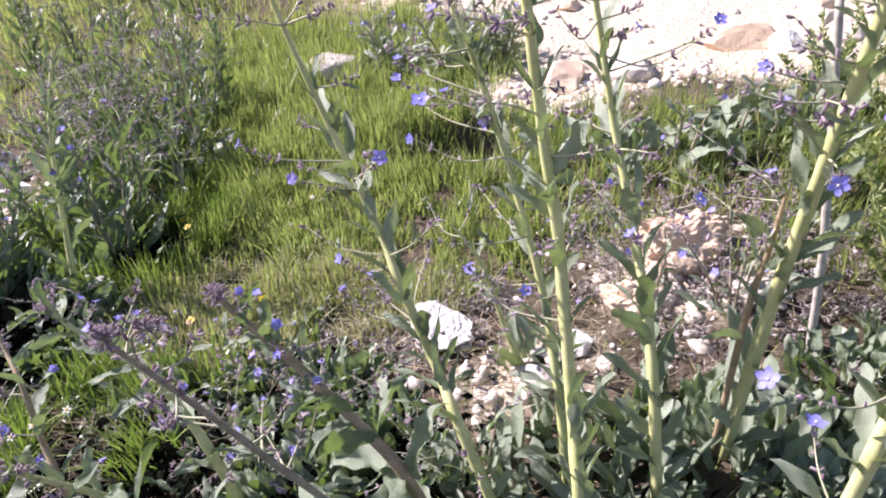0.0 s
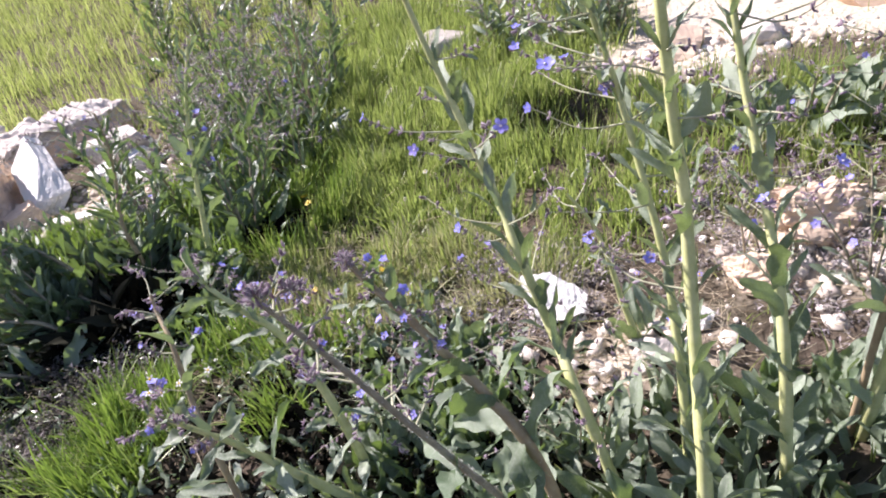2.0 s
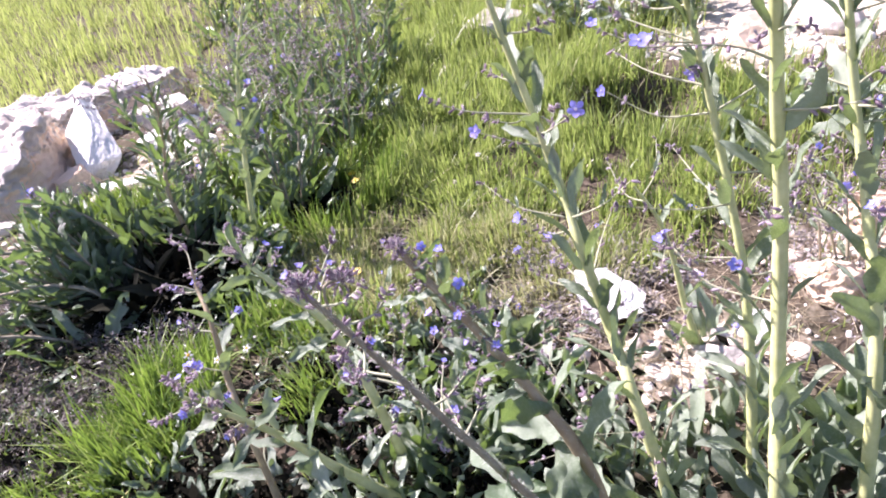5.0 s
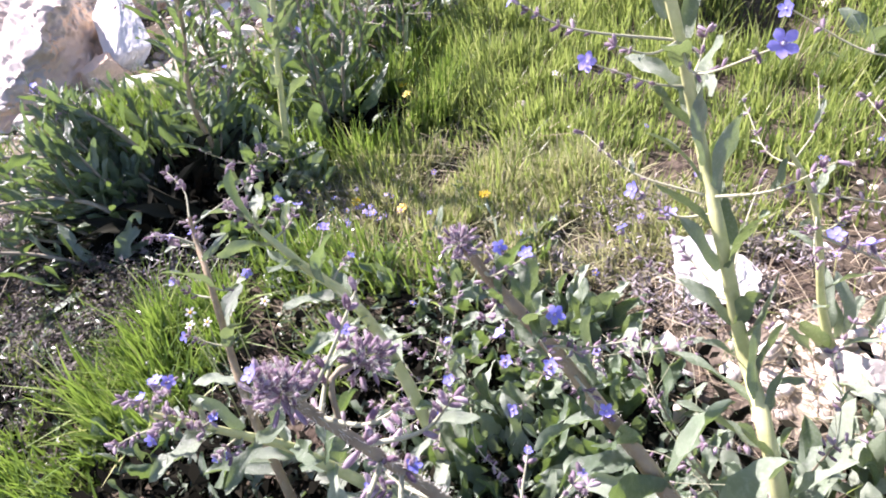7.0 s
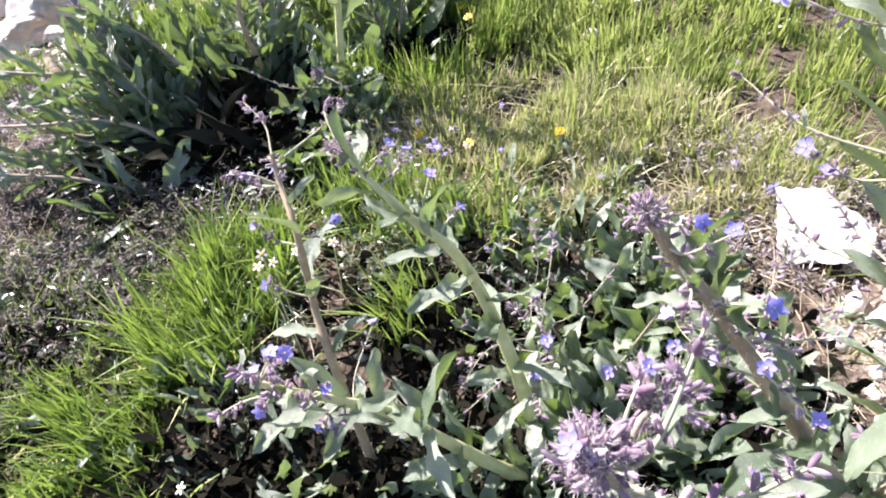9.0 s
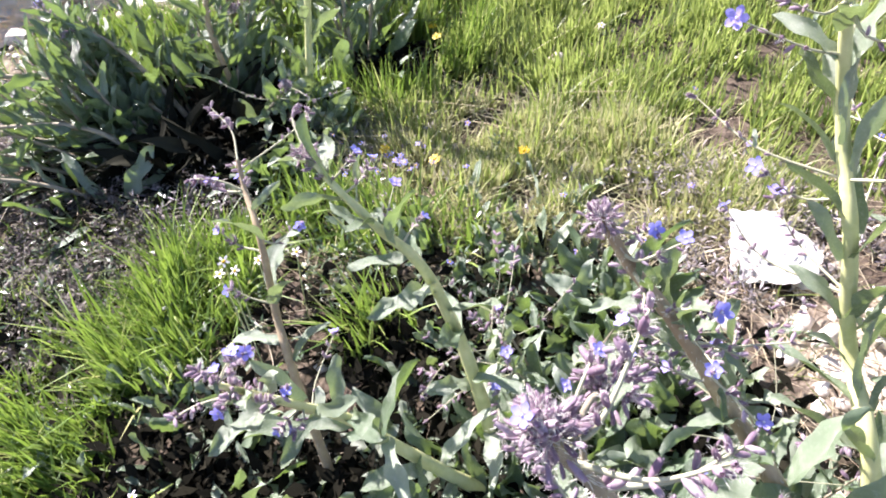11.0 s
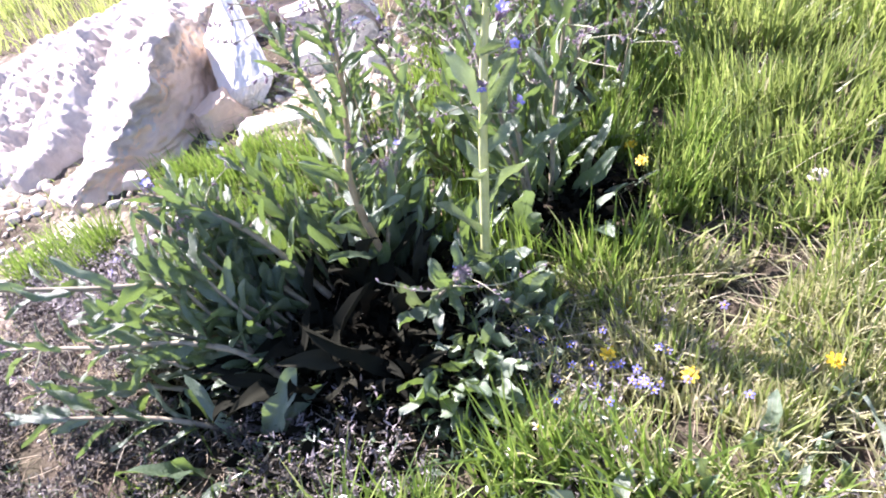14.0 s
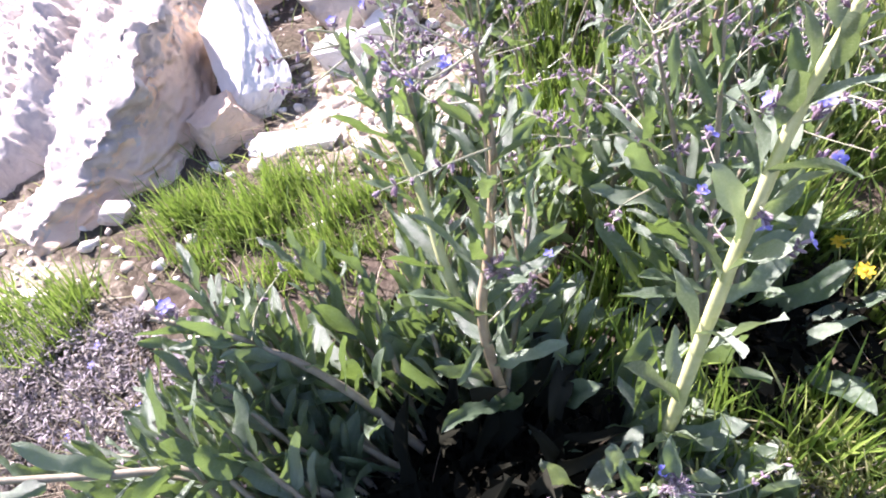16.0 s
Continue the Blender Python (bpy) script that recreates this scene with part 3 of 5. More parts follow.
def scatter(n, x0, x1, y0, y1, dens, seed):
    """Places within a rectangle, kept by the chance that dens(x, y) gives, in clumps."""
    rng = np.random.default_rng(seed)
    got = []
    total = 0
    while total < n:
        m = n * 3
        x, y = rng.uniform(x0, x1, m), rng.uniform(y0, y1, m)
        clump = 0.45 + 0.55 * np.sin(17 * x + 5 * np.sin(6 * y)) * np.sin(15 * y + 4 * np.sin(7 * x))
        keep = rng.random(m) < dens(x, y) * clump
        got.append(np.stack([x[keep], y[keep]], -1))
        total += keep.sum()
        if len(got) > 60:
            break
    return np.concatenate(got)[:n]


def blob(x, y, cx, cy, rx, ry, edge=0.25):
    d = np.hypot((x - cx) / rx, (y - cy) / ry)
    return 1 - smooth(d, 1 - edge, 1 + edge)


def meadow(x, y):
    d = blob(x, y, -0.42, 1.95, 0.42, 0.62)
    d = np.maximum(d, 0.9 * blob(x, y, -0.45, 1.42, 0.36, 0.30))
    d = np.maximum(d, 0.9 * blob(x, y, -0.62, 2.9, 0.75, 0.7))
    d = np.maximum(d, 0.8 * blob(x, y, -0.05, 1.65, 0.30, 0.45))
    d = np.maximum(d, 0.8 * blob(x, y, -0.72, 1.65, 0.2, 0.35))
    d = np.maximum(d, 0.8 * blob(x, y, -0.12, 1.40, 0.28, 0.22))
    d = np.maximum(d, 0.45 * blob(x, y, 0.25, 1.75, 0.5, 0.4))
    d = np.maximum(d, 0.35 * blob(x, y, 0.9, 1.5, 0.5, 0.4))
    return d * (1 - blob(x, y, -0.05, 1.97, 0.13, 0.10)) * (1 - 0.3 * blob(x, y, -0.60, 1.42, 0.12, 0.09)) * (1 - blob(x, y, -0.83, 1.52, 0.12, 0.10))


g1 = scatter(46000, -1.6, 1.4, 1.1, 3.6, meadow, 51)
blades("meadow_grass", g1, 0.068 + 0.016 * np.sin(7 * g1[:, 0]) * np.sin(5 * g1[:, 1]) + 0.045 * smooth(g1[:, 1], 1.5, 2.2), 0.0044, M_GRASS, "dense sunlit spring grass in the meadow", 52, lean=0.27, wind=(0.02, -0.02), curl=0.75)


def beside_bush(x, y):
    return np.maximum(blob(x, y, -0.82, 1.62, 0.17, 0.30), np.maximum(0.9 * blob(x, y, -1.16, 2.05, 0.20, 0.40), 0.9 * blob(x, y, -1.02, 1.56, 0.16, 0.18))) * (1 - blob(x, y, -0.83, 1.52, 0.12, 0.10))


g2 = scatter(4500, -1.5, -0.5, 1.2, 2.6, beside_bush, 53)
blades("tall_grass", g2, 0.105, 0.0048, M_GRASS_FRESH, "tall green grass standing behind the bush", 54, lean=0.25, wind=(0.08, -0.04))


def tuft(x, y):
    d = np.maximum(blob(x, y, -0.885, 0.82, 0.085, 0.17), 0.9 * blob(x, y, -0.97, 0.57, 0.13, 0.11))
    d = np.maximum(d, 0.9 * blob(x, y, -0.93, 0.68, 0.10, 0.10))
    d = np.maximum(d, 0.8 * blob(x, y, -0.57, 0.84, 0.055, 0.06))
    d = np.maximum(d, 0.3 * blob(x, y, -0.80, 0.46, 0.08, 0.06))
    return np.maximum(d, 0.35 * blob(x, y, -0.66, 1.06, 0.20, 0.08))


g3 = scatter(4200, -1.4, -0.3, 0.3, 1.3, tuft, 55)
blades("grass_tuft", g3, np.where(g3[:, 1] < 0.66, 0.072, 0.098), 0.0050, M_GRASS_FRESH, "bright fresh grass tufts lit from behind", 56, lean=0.33, wind=(-0.03, -0.02), curl=0.9)


def by_slab(x, y):
    return np.maximum(blob(x, y, -1.62, 1.62, 0.26, 0.13), np.maximum(0.8 * blob(x, y, -1.96, 1.33, 0.16, 0.10), 0.5 * blob(x, y, -1.45, 1.72, 0.15, 0.12)))


g9 = scatter(3600, -1.7, -0.8, 0.35, 1.1, lambda x, y: np.maximum(0.8 * blob(x, y, -1.2, 0.60, 0.26, 0.18), 0.5 * blob(x, y, -1.15, 0.82, 0.24, 0.16)), 67)
blades("low_grass", g9, 0.05, 0.0040, M_GRASS_FRESH, "low green grass among the mauve herbs", 68, lean=0.5, curl=0.9)


g4 = scatter(3600, -2.3, -1.2, 1.1, 2.0, by_slab, 57)
blades("slab_grass", g4, 0.080, 0.0036, M_GRASS_FRESH, "short grass growing at the foot of the slab", 58, lean=0.35, wind=(-0.05, 0.0))


def sparse(x, y):
    d = 0.5 + 0 * x
    d = d * (1 - 0.9 * np.clip(stoniness(x, y), 0, 1))
    return d * (1 - blob(x, y, -1.12, 1.2, 0.3, 0.3)) * (1 - 0.9 * blob(x, y, -0.70, 0.58, 0.2, 0.2))


g5 = scatter(6500, -2.6, 1.2, 0.35, 2.8, sparse, 59)
blades("sparse_grass", g5, 0.055, 0.0030, M_GRASS, "short sparse grass over the soil", 60, lean=0.5, curl=0.9)
g6 = scatter(12000, -1.0, 0.15, 0.95, 1.6, lambda x, y: 0.95 * blob(x, y, -0.46, 1.24, 0.40, 0.19), 61)
blades("yellowing_grass", g6, 0.055, 0.0040, M_GRASS_PALE, "yellowing grass at the meadow's edge", 62, lean=0.45, curl=0.8)


def far_field(x, y):
    return np.maximum(0.9 * blob(x, y, -1.7, 2.85, 0.6, 0.35), smooth(y - 0.25 * x, 3.2, 3.8) * (1 - smooth(x + 0.2 * y, -0.2, 0.5))) * 0.9


g7 = scatter(44000, -7.0, 0.5, 2.4, 7.5, far_field, 63)
blades("far_grass", g7, 0.13, 0.0065, M_GRASS_FAR, "light green grass of the far slope", 64, lean=0.3, levels=3)
g8 = scatter(3500, -0.4, 1.6, 1.2, 2.5, lambda x, y: blob(x, y, 0.95, 1.6, 0.5, 0.55), 65)
blades("rough_grass", g8, 0.10, 0.0036, M_GRASS, "rough grass between the stalks", 66, lean=0.5)


def straws(name, n, sample, seed, lo, hi, label, up=0.35):
    """Dry stalks lying about, each a thin bent three-sided rod."""
    rng = np.random.default_rng(seed)
    P = Pile()
    for _ in range(n):
        x, y = sample(rng)
        L = rng.uniform(lo, hi)
        a = rng.uniform(0, 2 * np.pi)
        rise = rng.uniform(0, up)
        p0 = np.array((x, y, float(gz(x, y)) + rng.uniform(0.001, 0.012)))
        d = np.array((np.cos(a), np.sin(a), rise))
        side = np.array((-np.sin(a), np.cos(a), 0)) * rng.uniform(-0.25, 0.25)
        line = np.array([p0 + d * L * t + side * L * t * t for t in (0, 0.33, 0.66, 1)])
        r = rng.uniform(0.0004, 0.0009)
        v, f = tube(line, [r, r, r * 0.8, r * 0.3], 3)
        P.add(v, f)
    return tagged(new(name, P.mesh(name, M_TWIG)), label, "dry stalks", kind="stuff")


straws("dry_straw", 900, lambda r: (r.normal(-0.05, 0.20), r.normal(1.0, 0.16)), 71, 0.03, 0.09, "bleached dry grass stalks round the white stone")
straws("dry_litter", 1100, lambda r: (r.uniform(-1.6, -0.45), r.normal(1.05, 0.20)), 72, 0.03, 0.10, "dry grass litter on the soil")
straws("straw_litter", 1100, lambda r: (r.normal(-1.58, 0.22), r.normal(1.10, 0.13)), 70, 0.02, 0.07, "thin pale straw among the mauve herbs", 0.8)
straws("dead_stalks", 70, lambda r: (r.normal(-0.58, 0.10), r.normal(1.42, 0.07)), 73, 0.08, 0.20, "long bleached grass stalks lodged flat", 0.5)
straws("dry_twigs", 500, lambda r: (r.normal(-1.6, 0.25), r.normal(1.95, 0.3)), 74, 0.04, 0.16, "thin dry twigs by the rocks", 0.25)
straws("twig_litter", 500, lambda r: (r.uniform(-0.2, 0.9), r.uniform(0.6, 1.5)), 75, 0.03, 0.10, "dry twigs under the flowering stalks")


def herbs(name, xy, size, seed, mat, label, leaves=13):
    """Low creeping herbs: little rosettes of small pointed leaves on short stalks."""
    rng = np.random.default_rng(seed)
    V, F = [], []
    c = 0
    shape = np.array(((0, 0, 0), (0.45, 0.13, 0.10), (1.1, 0, 0.05), (0.45, -0.13, 0.10)))
    for x, y in xy:
        z = float(gz(x, y))
        top = rng.uniform(0.4, 2.3) * size
        for _ in range(leaves):
            h = rng.uniform(0, 1) * top
            a, e = rng.uniform(0, 6.28), rng.uniform(-0.2, 1.0)
            R = np.array(Euler((rng.uniform(-0.6, 0.6), -e, a)).to_matrix())
            s = size * rng.uniform(0.35, 0.8)
            V.append((shape * s) @ R.T + (x + rng.normal(0, size * 0.25), y + rng.normal(0, size * 0.25), z + h))
            F.append((c, c + 1, c + 2, c + 3))
            c += 4
    return tagged(new(name, mesh_of(name, np.concatenate(V), np.array(F), mat)), label, "low herbs", kind="stuff")


def herb_spots(x, y):
    d = np.maximum(blob(x, y, -1.42, 0.95, 0.48, 0.27), blob(x, y, -1.72, 1.25, 0.28, 0.14))
    d = np.maximum(d, 0.8 * blob(x, y, -0.78, 1.25, 0.17, 0.09))
    d = np.maximum(d, 0.6 * blob(x, y, -0.15, 1.15, 0.22, 0.16))
    d = np.maximum(d, 0.8 * blob(x, y, -1.12, 0.68, 0.18, 0.16))
    d = np.maximum(d, 0.25 * blob(x, y, -0.50, 1.10, 0.24, 0.09))
    return np.maximum(d, 0.25 * blob(x, y, 0.55, 1.3, 0.4, 0.4))


bed = scatter(7000, -2.1, 0.9, 0.5, 2.3, herb_spots, 76)
# herbs in the near band get the copy with shade in its colour
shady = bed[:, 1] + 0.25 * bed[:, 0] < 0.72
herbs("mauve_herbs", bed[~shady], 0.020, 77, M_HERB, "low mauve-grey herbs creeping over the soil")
herbs("dark_herbs", bed[shady], 0.020, 80, M_HERB_SHADE, "low purple-brown herbs creeping over the soil, shade put into their colour")
herbs("green_herbs", scatter(900, -1.7, 0.2, 0.35, 1.5, lambda x, y: 0.5 * blob(x, y, -0.8, 0.8, 0.7, 0.5) * (1 - 0.9 * blob(x, y, -0.70, 0.58, 0.2, 0.2)), 78), 0.022, 79, M_LEAF_DARK, "low green weeds among the tufts")


def litter(name, n, sample, seed, size, label):
    """Dead leaves lying flat and curled on the soil, near-black to paint in shade."""
    rng = np.random.default_rng(seed)
    V, F = [], []
    shape = np.array(((0, 0, 0), (0.5, 0.2, 0.12), (1, 0, 0.02), (0.5, -0.2, 0.12)))
    for k in range(n):
        x, y = sample(rng)
        R = np.array(Euler((rng.uniform(-0.9, 0.9), rng.uniform(-0.9, 0.3), rng.uniform(0, 6.28))).to_matrix())
        V.append((shape * size * rng.uniform(0.5, 1.3)) @ R.T + (x, y, float(gz(x, y)) + rng.uniform(0.002, 0.03)))
        F.append((4 * k, 4 * k + 1, 4 * k + 2, 4 * k + 3))
    return tagged(new(name, mesh_of(name, np.concatenate(V), np.array(F), M_LITTER_SHADE)), label, "leaf litter", kind="stuff")


# Shaded spots beneath the plants, darkened through the litter's own colour.
def shade_spot(r):
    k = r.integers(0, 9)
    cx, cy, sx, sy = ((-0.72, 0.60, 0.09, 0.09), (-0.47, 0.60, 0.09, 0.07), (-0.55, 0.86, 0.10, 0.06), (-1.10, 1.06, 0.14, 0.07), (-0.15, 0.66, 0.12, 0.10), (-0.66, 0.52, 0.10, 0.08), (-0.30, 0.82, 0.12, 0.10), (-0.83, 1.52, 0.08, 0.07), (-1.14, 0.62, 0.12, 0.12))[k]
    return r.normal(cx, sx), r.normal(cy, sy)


# the hollow's shade is laid down here as near-black litter
litter("bush_litter", 3600, lambda r: (r.normal(-1.13, 0.12), r.normal(1.21, 0.07)), 82, 0.034, "near-black leaves in the hollow of the bush, standing in for shade")
litter("leaf_litter", 5200, shade_spot, 81, 0.032, "near-black leaf litter under the plants, standing in for shade")


# ---- leaves and flowers ----
def leaf_mesh(name, seed, mats, width=0.20, droop=0.25, fold=0.35, wave=0.05, nu=13, nv=5):
    """A lance-shaped leaf one unit long: folded along its rib, its margin waved."""
    rng = np.random.default_rng(seed)
    ph, fr = rng.uniform(0, 6.28, 2), rng.uniform(5, 11, 2)
    tw = rng.normal(0, 0.5)
    off = Vector(rng.uniform(-40, 40, 3))
    v = []
    for i in range(nu):
        u = i / (nu - 1)
        w = width * (u + 0.10) ** 0.55 * max(1 - u, 0.0) ** 0.5 * 1.25 + 0.006
        cx, cz = u * (1 - 0.12 * droop * u), 0.12 * u - droop * u * u
        side = 0.06 * math.sin(3 * u + ph[0])
        for j in range(nv):
            s = j / (nv - 1) * 2 - 1
            a = tw * u
            crumple = noise.fractal(Vector((u * 5, s * 1.5, 0)) + off, 1.0, 2.0, 3) * wave * (0.4 + 0.6 * abs(s))
            w_here = w * (1 + 0.22 * abs(s) * math.sin(fr[1] * 1.6 * u + ph[1] + 2 * s))
            y, z = s * w_here, crumple + abs(s) * w * fold + wave * abs(s) ** 1.5 * math.sin(fr[0] * u + ph[(s > 0) * 1] + s)
            v.append((cx, side + y * math.cos(a) - z * math.sin(a), cz + y * math.sin(a) + z * math.cos(a)))
    i = np.arange(nu * nv).reshape(nu, nv)
    f = np.stack([i[:-1, :-1], i[1:, :-1], i[1:, 1:], i[:-1, 1:]], -1).reshape(-1, 4)
    return mesh_of(name, v, f, mats)


LEAVES = [leaf_mesh("leaf", 200 + i, M_LEAF, 0.15 + 0.02 * (i % 3), 0.10 + 0.08 * (i % 4), 0.30 + 0.1 * (i % 2), 0.02 + 0.008 * (i % 3)) for i in range(10)]
STRAPS = [leaf_mesh("leaf", 300 + i, M_LEAF_DARK, 0.095 + 0.02 * (i % 3), 0.02 + 0.10 * (i % 4), 0.30 + 0.15 * (i % 2), 0.018 + 0.008 * (i % 3)) for i in range(14)]
MIDS = [leaf_mesh("leaf", 350 + i, M_LEAF_DARK if i % 2 else M_LEAF, 0.18 + 0.025 * (i % 3), 0.08 + 0.11 * (i % 4), 0.30 + 0.2 * (i % 2), 0.045 + 0.018 * (i % 3), nu=17) for i in range(14)]
BUSHY = [leaf_mesh("leaf", 330 + i, M_LEAF_DARK, 0.115 + 0.026 * (i % 3), 0.02 + 0.08 * (i % 4), 0.25 + 0.2 * (i % 2), 0.022 + 0.012 * (i % 3), nu=15) for i in range(16)]
SHADE_LEAVES = [leaf_mesh("leaf", 380 + i, M_LEAF_SHADE, 0.12, 0.35 + 0.2 * i, 0.7, 0.08) for i in range(4)]
BROADS = [leaf_mesh("leaf", 400 + i, M_LEAF, 0.24 + 0.03 * (i % 3), 0.15 + 0.1 * (i % 3), 0.25, 0.035) for i in range(6)]
DRIES = [leaf_mesh("leaf", 500 + i, M_LEAF_DRY, 0.16, 0.5, 0.7, 0.08) for i in range(4)]


def flower_mesh(name, seed):
    """Five rounded petals round a white eye, with a short tube below; one unit is the flower's radius."""
    rng = np.random.default_rng(seed)
    P = Pile()
    for k in range(5):
        a = k * 2 * math.pi / 5 + rng.normal(0, 0.06)
        lift = rng.uniform(0.0, 0.35)
        v = []
        for i in range(5):
            u = i / 4
            w = 0.36 * math.sin(math.pi * (0.10 + 0.80 * u) ** 1.25) ** 0.8 if u < 1 else 0.13
            for s in (-1, 0, 1):
                r = 0.14 + 0.86 * u - 0.06 * abs(s) * u
                z = lift * u * u + 0.06 * abs(s)
                v.append((r * math.cos(a) - s * w * math.sin(a), r * math.sin(a) + s * w * math.cos(a), z))
        f = [(3 * i + j, 3 * i + j + 1, 3 * i + j + 4, 3 * i + j + 3) for i in range(4) for j in range(2)]
        P.add(v, f, 0)
    line = np.array(((0, 0, 0.02), (0, 0, 0.10), (0, 0, 0.17), (0, 0, 0.19)))
    P.add(*tube(line, [0.11, 0.12, 0.08, 0.02], 8), 1)
    P.add(*tube(np.array(((0, 0, -0.9), (0, 0, -0.4), (0, 0, 0.05))), [0.12, 0.20, 0.22], 6), 2)
    return P.mesh(name, [M_PETAL, M_EYE, M_CALYX])


FLOWERS = [flower_mesh("flower", 600 + i) for i in range(5)]


def calyx(P, at, axis, length, rng, fat=1.0):
    """A hairy bud: a slim cup with pointed teeth."""
    ax = unit(axis)
    n = 6
    line = np.array([np.asarray(at) + ax * length * t for t in (0, 0.25, 0.6, 0.85, 1.0)])
    r = fat * length * np.array((0.06, 0.17, 0.20, 0.17, 0.09))
    P.add(*tube(line, r, n), 1)
    for k in range(12):
        side = unit(np.cross(ax, rng.normal(size=3)))
        b = line[1 + k % 3] + side * length * 0.12
        w = np.cross(ax, side) * length * 0.016
        P.add(np.array((b - w, b + w, b + (side + ax * 0.5) * length * 0.42 + w * 0.2, b + (side + ax * 0.5) * length * 0.42)), [(0, 1, 2, 3)], 2)
    for k in range(5):
        side = unit(np.cross(ax, unit(rng.normal(size=3))))
        tip = line[3] + ax * length * rng.uniform(0.12, 0.3) + side * length * 0.13
        b = line[2] + side * length * 0.13
        w = np.cross(ax, side) * length * 0.07
        P.add(np.array((b - w, b + w, tip + w * 0.1, tip - w * 0.1)), [(0, 1, 2, 3)], 1)


def bristles(P, line, radii, n, rng, length=0.0035):
    """Stiff pale hairs standing off a stalk."""
    tan = np.gradient(line, axis=0)
    for _ in range(n):
        i = rng.integers(0, len(line))
        t = unit(tan[i])
        side = unit(np.cross(t, rng.normal(size=3)))
        p = line[i] + side * radii[i] * 0.95 + t * rng.normal(0, 0.004)
        w = np.cross(side, t) * 0.00018
        q = p + side * length * rng.uniform(0.5, 1.2) + t * rng.normal(0, 0.001)
        P.add(np.array((p - w, p + w, q + w * 0.2, q - w * 0.2)), [(0, 1, 2, 3)], 0)


def stalk(plant, base, points, r0, r1, mat, seed, leaves=10, leaf=(0.13, 0.04), kinds=LEAVES, blooms=(), sprays=4, hair=0, span=(0.05, 0.85), spread=(60, 35), head=0, flower_size=0.0085, bud=0.008, clusters=(), reach=0.13, label=""):
    """One stalk of a plant with its leaves, side sprays, buds and flowers. Points are in the world; the plant's base is its own origin."""
    rng = np.random.default_rng(seed)
    base = np.asarray(base, float)
    line = spline(np.asarray(points, float) - base, 6)
    n = len(line)
    t = np.linspace(0, 1, n)
    rad = r0 + (r1 - r0) * t ** 0.9
    stem = part("stem", mesh_of("stem", *tube(line, rad, 10, 0.05), mat), plant, label=label)
    tan = np.gradient(line, axis=0)
    for k in range(leaves):
        u = span[0] + (span[1] - span[0]) * (k + rng.uniform(-0.3, 0.3)) / max(leaves - 1, 1)
        u = min(max(u, 0.0), 0.98)
        i = int(u * (n - 1))
        T = unit(tan[i])
        ref = unit(np.cross(T, (0.31, 0.95, 0.05)))
        oth = np.cross(T, ref)
        az = k * 2.4 + rng.normal(0, 0.35)
        R = ref * math.cos(az) + oth * math.sin(az)
        a = radians(spread[0] + (spread[1] - spread[0]) * u + rng.normal(0, 9))
        d = T * math.cos(a) + R * math.sin(a)
        size = (leaf[0] + (leaf[1] - leaf[0]) * u) * rng.uniform(0.75, 1.2)
        part("leaf", kinds[rng.integers(len(kinds))], stem, basis(line[i] + R * rad[i] * 0.7, d, T + 0.3 * rng.normal(size=3), size))
    targets = [np.asarray(b, float) - base for b in blooms]
    for _ in range(sprays):
        u = rng.uniform(0.45, 0.98)
        i = int(u * (n - 1))
        T = unit(tan[i])
        R = unit(np.cross(T, rng.normal(size=3)))
        targets.append(line[i] + R * min(rng.uniform(0.04, 0.17), reach) * (1.2 - 0.4 * u) + T * rng.uniform(0.02, 0.10))
    for b, tgt in enumerate(targets):
        gap = np.linalg.norm(line - tgt, axis=1)
        cost = gap + 0.9 * np.clip(line[:, 2] - (tgt[2] - 0.25 * gap.min()), 0, None)
        i = int(np.argmin(cost))
        p0 = line[i]
        L = np.linalg.norm(tgt - p0)
        if L > reach:
            tgt = p0 + (tgt - p0) * reach / L
            L = reach
        mid = (p0 + tgt) / 2 + np.array((0, 0, -0.04 * L)) + rng.normal(0, 0.09, 3) * L
        br = spline([p0, mid, tgt], 5)
        m = len(br)
        spray = Pile()
        spray.add(*tube(br, np.linspace(min(0.0014, rad[i] * 0.5), 0.0005, m), 6), 0)
        end = unit(br[-1] - br[-2])
        for c in range(rng.integers(7, 15)):
            j = m - 1 - int(rng.random() ** 1.3 * m * 0.6)
            side = unit(np.cross(end, rng.normal(size=3)))
            calyx(spray, br[j], end * 0.6 + side, bud * rng.uniform(0.7, 1.15), rng)
        if rng.random() < 0.5 and L > 0.04:
            j = m // 2 + rng.integers(0, 2)
            side = unit(np.cross(end, rng.normal(size=3)))
            part("bract", kinds[rng.integers(len(kinds))], stem, basis(br[j], unit(end + side), (0, 0, 1), rng.uniform(0.012, 0.03)))
        part("flower_branch", spray.mesh("flower_branch", [M_BRANCH, M_CALYX, M_HAIR]), stem)
        if b < len(blooms):
            nrm = unit(end * 0.5 + np.array((0.0, -0.45, 0.55)) + rng.normal(0, 0.35, 3))
            fs = flower_size * rng.uniform(0.65, 1.08)
            part("flower", FLOWERS[rng.integers(len(FLOWERS))], stem, basis(tgt + nrm * fs * 0.8, np.cross(nrm, rng.normal(size=3)), nrm, fs))
    for c in clusters:
        c = np.asarray(c, float) - base
        buds = Pile()
        for _ in range(90):
            R = unit(rng.normal(size=3) + (0, 0, 0.35))
            calyx(buds, c + R * rng.uniform(0.001, 0.0075) * (1.3, 1.3, 0.8), R + rng.normal(0, 0.35, 3) + (0, 0, 0.3), 0.85 * bud * rng.uniform(0.7, 1.3), rng, 0.72)
        buds.add(*tube(spline([line[int(n * 0.93)], (c + line[-1]) / 2, c], 3), np.full(7, 0.0012), 6), 0)
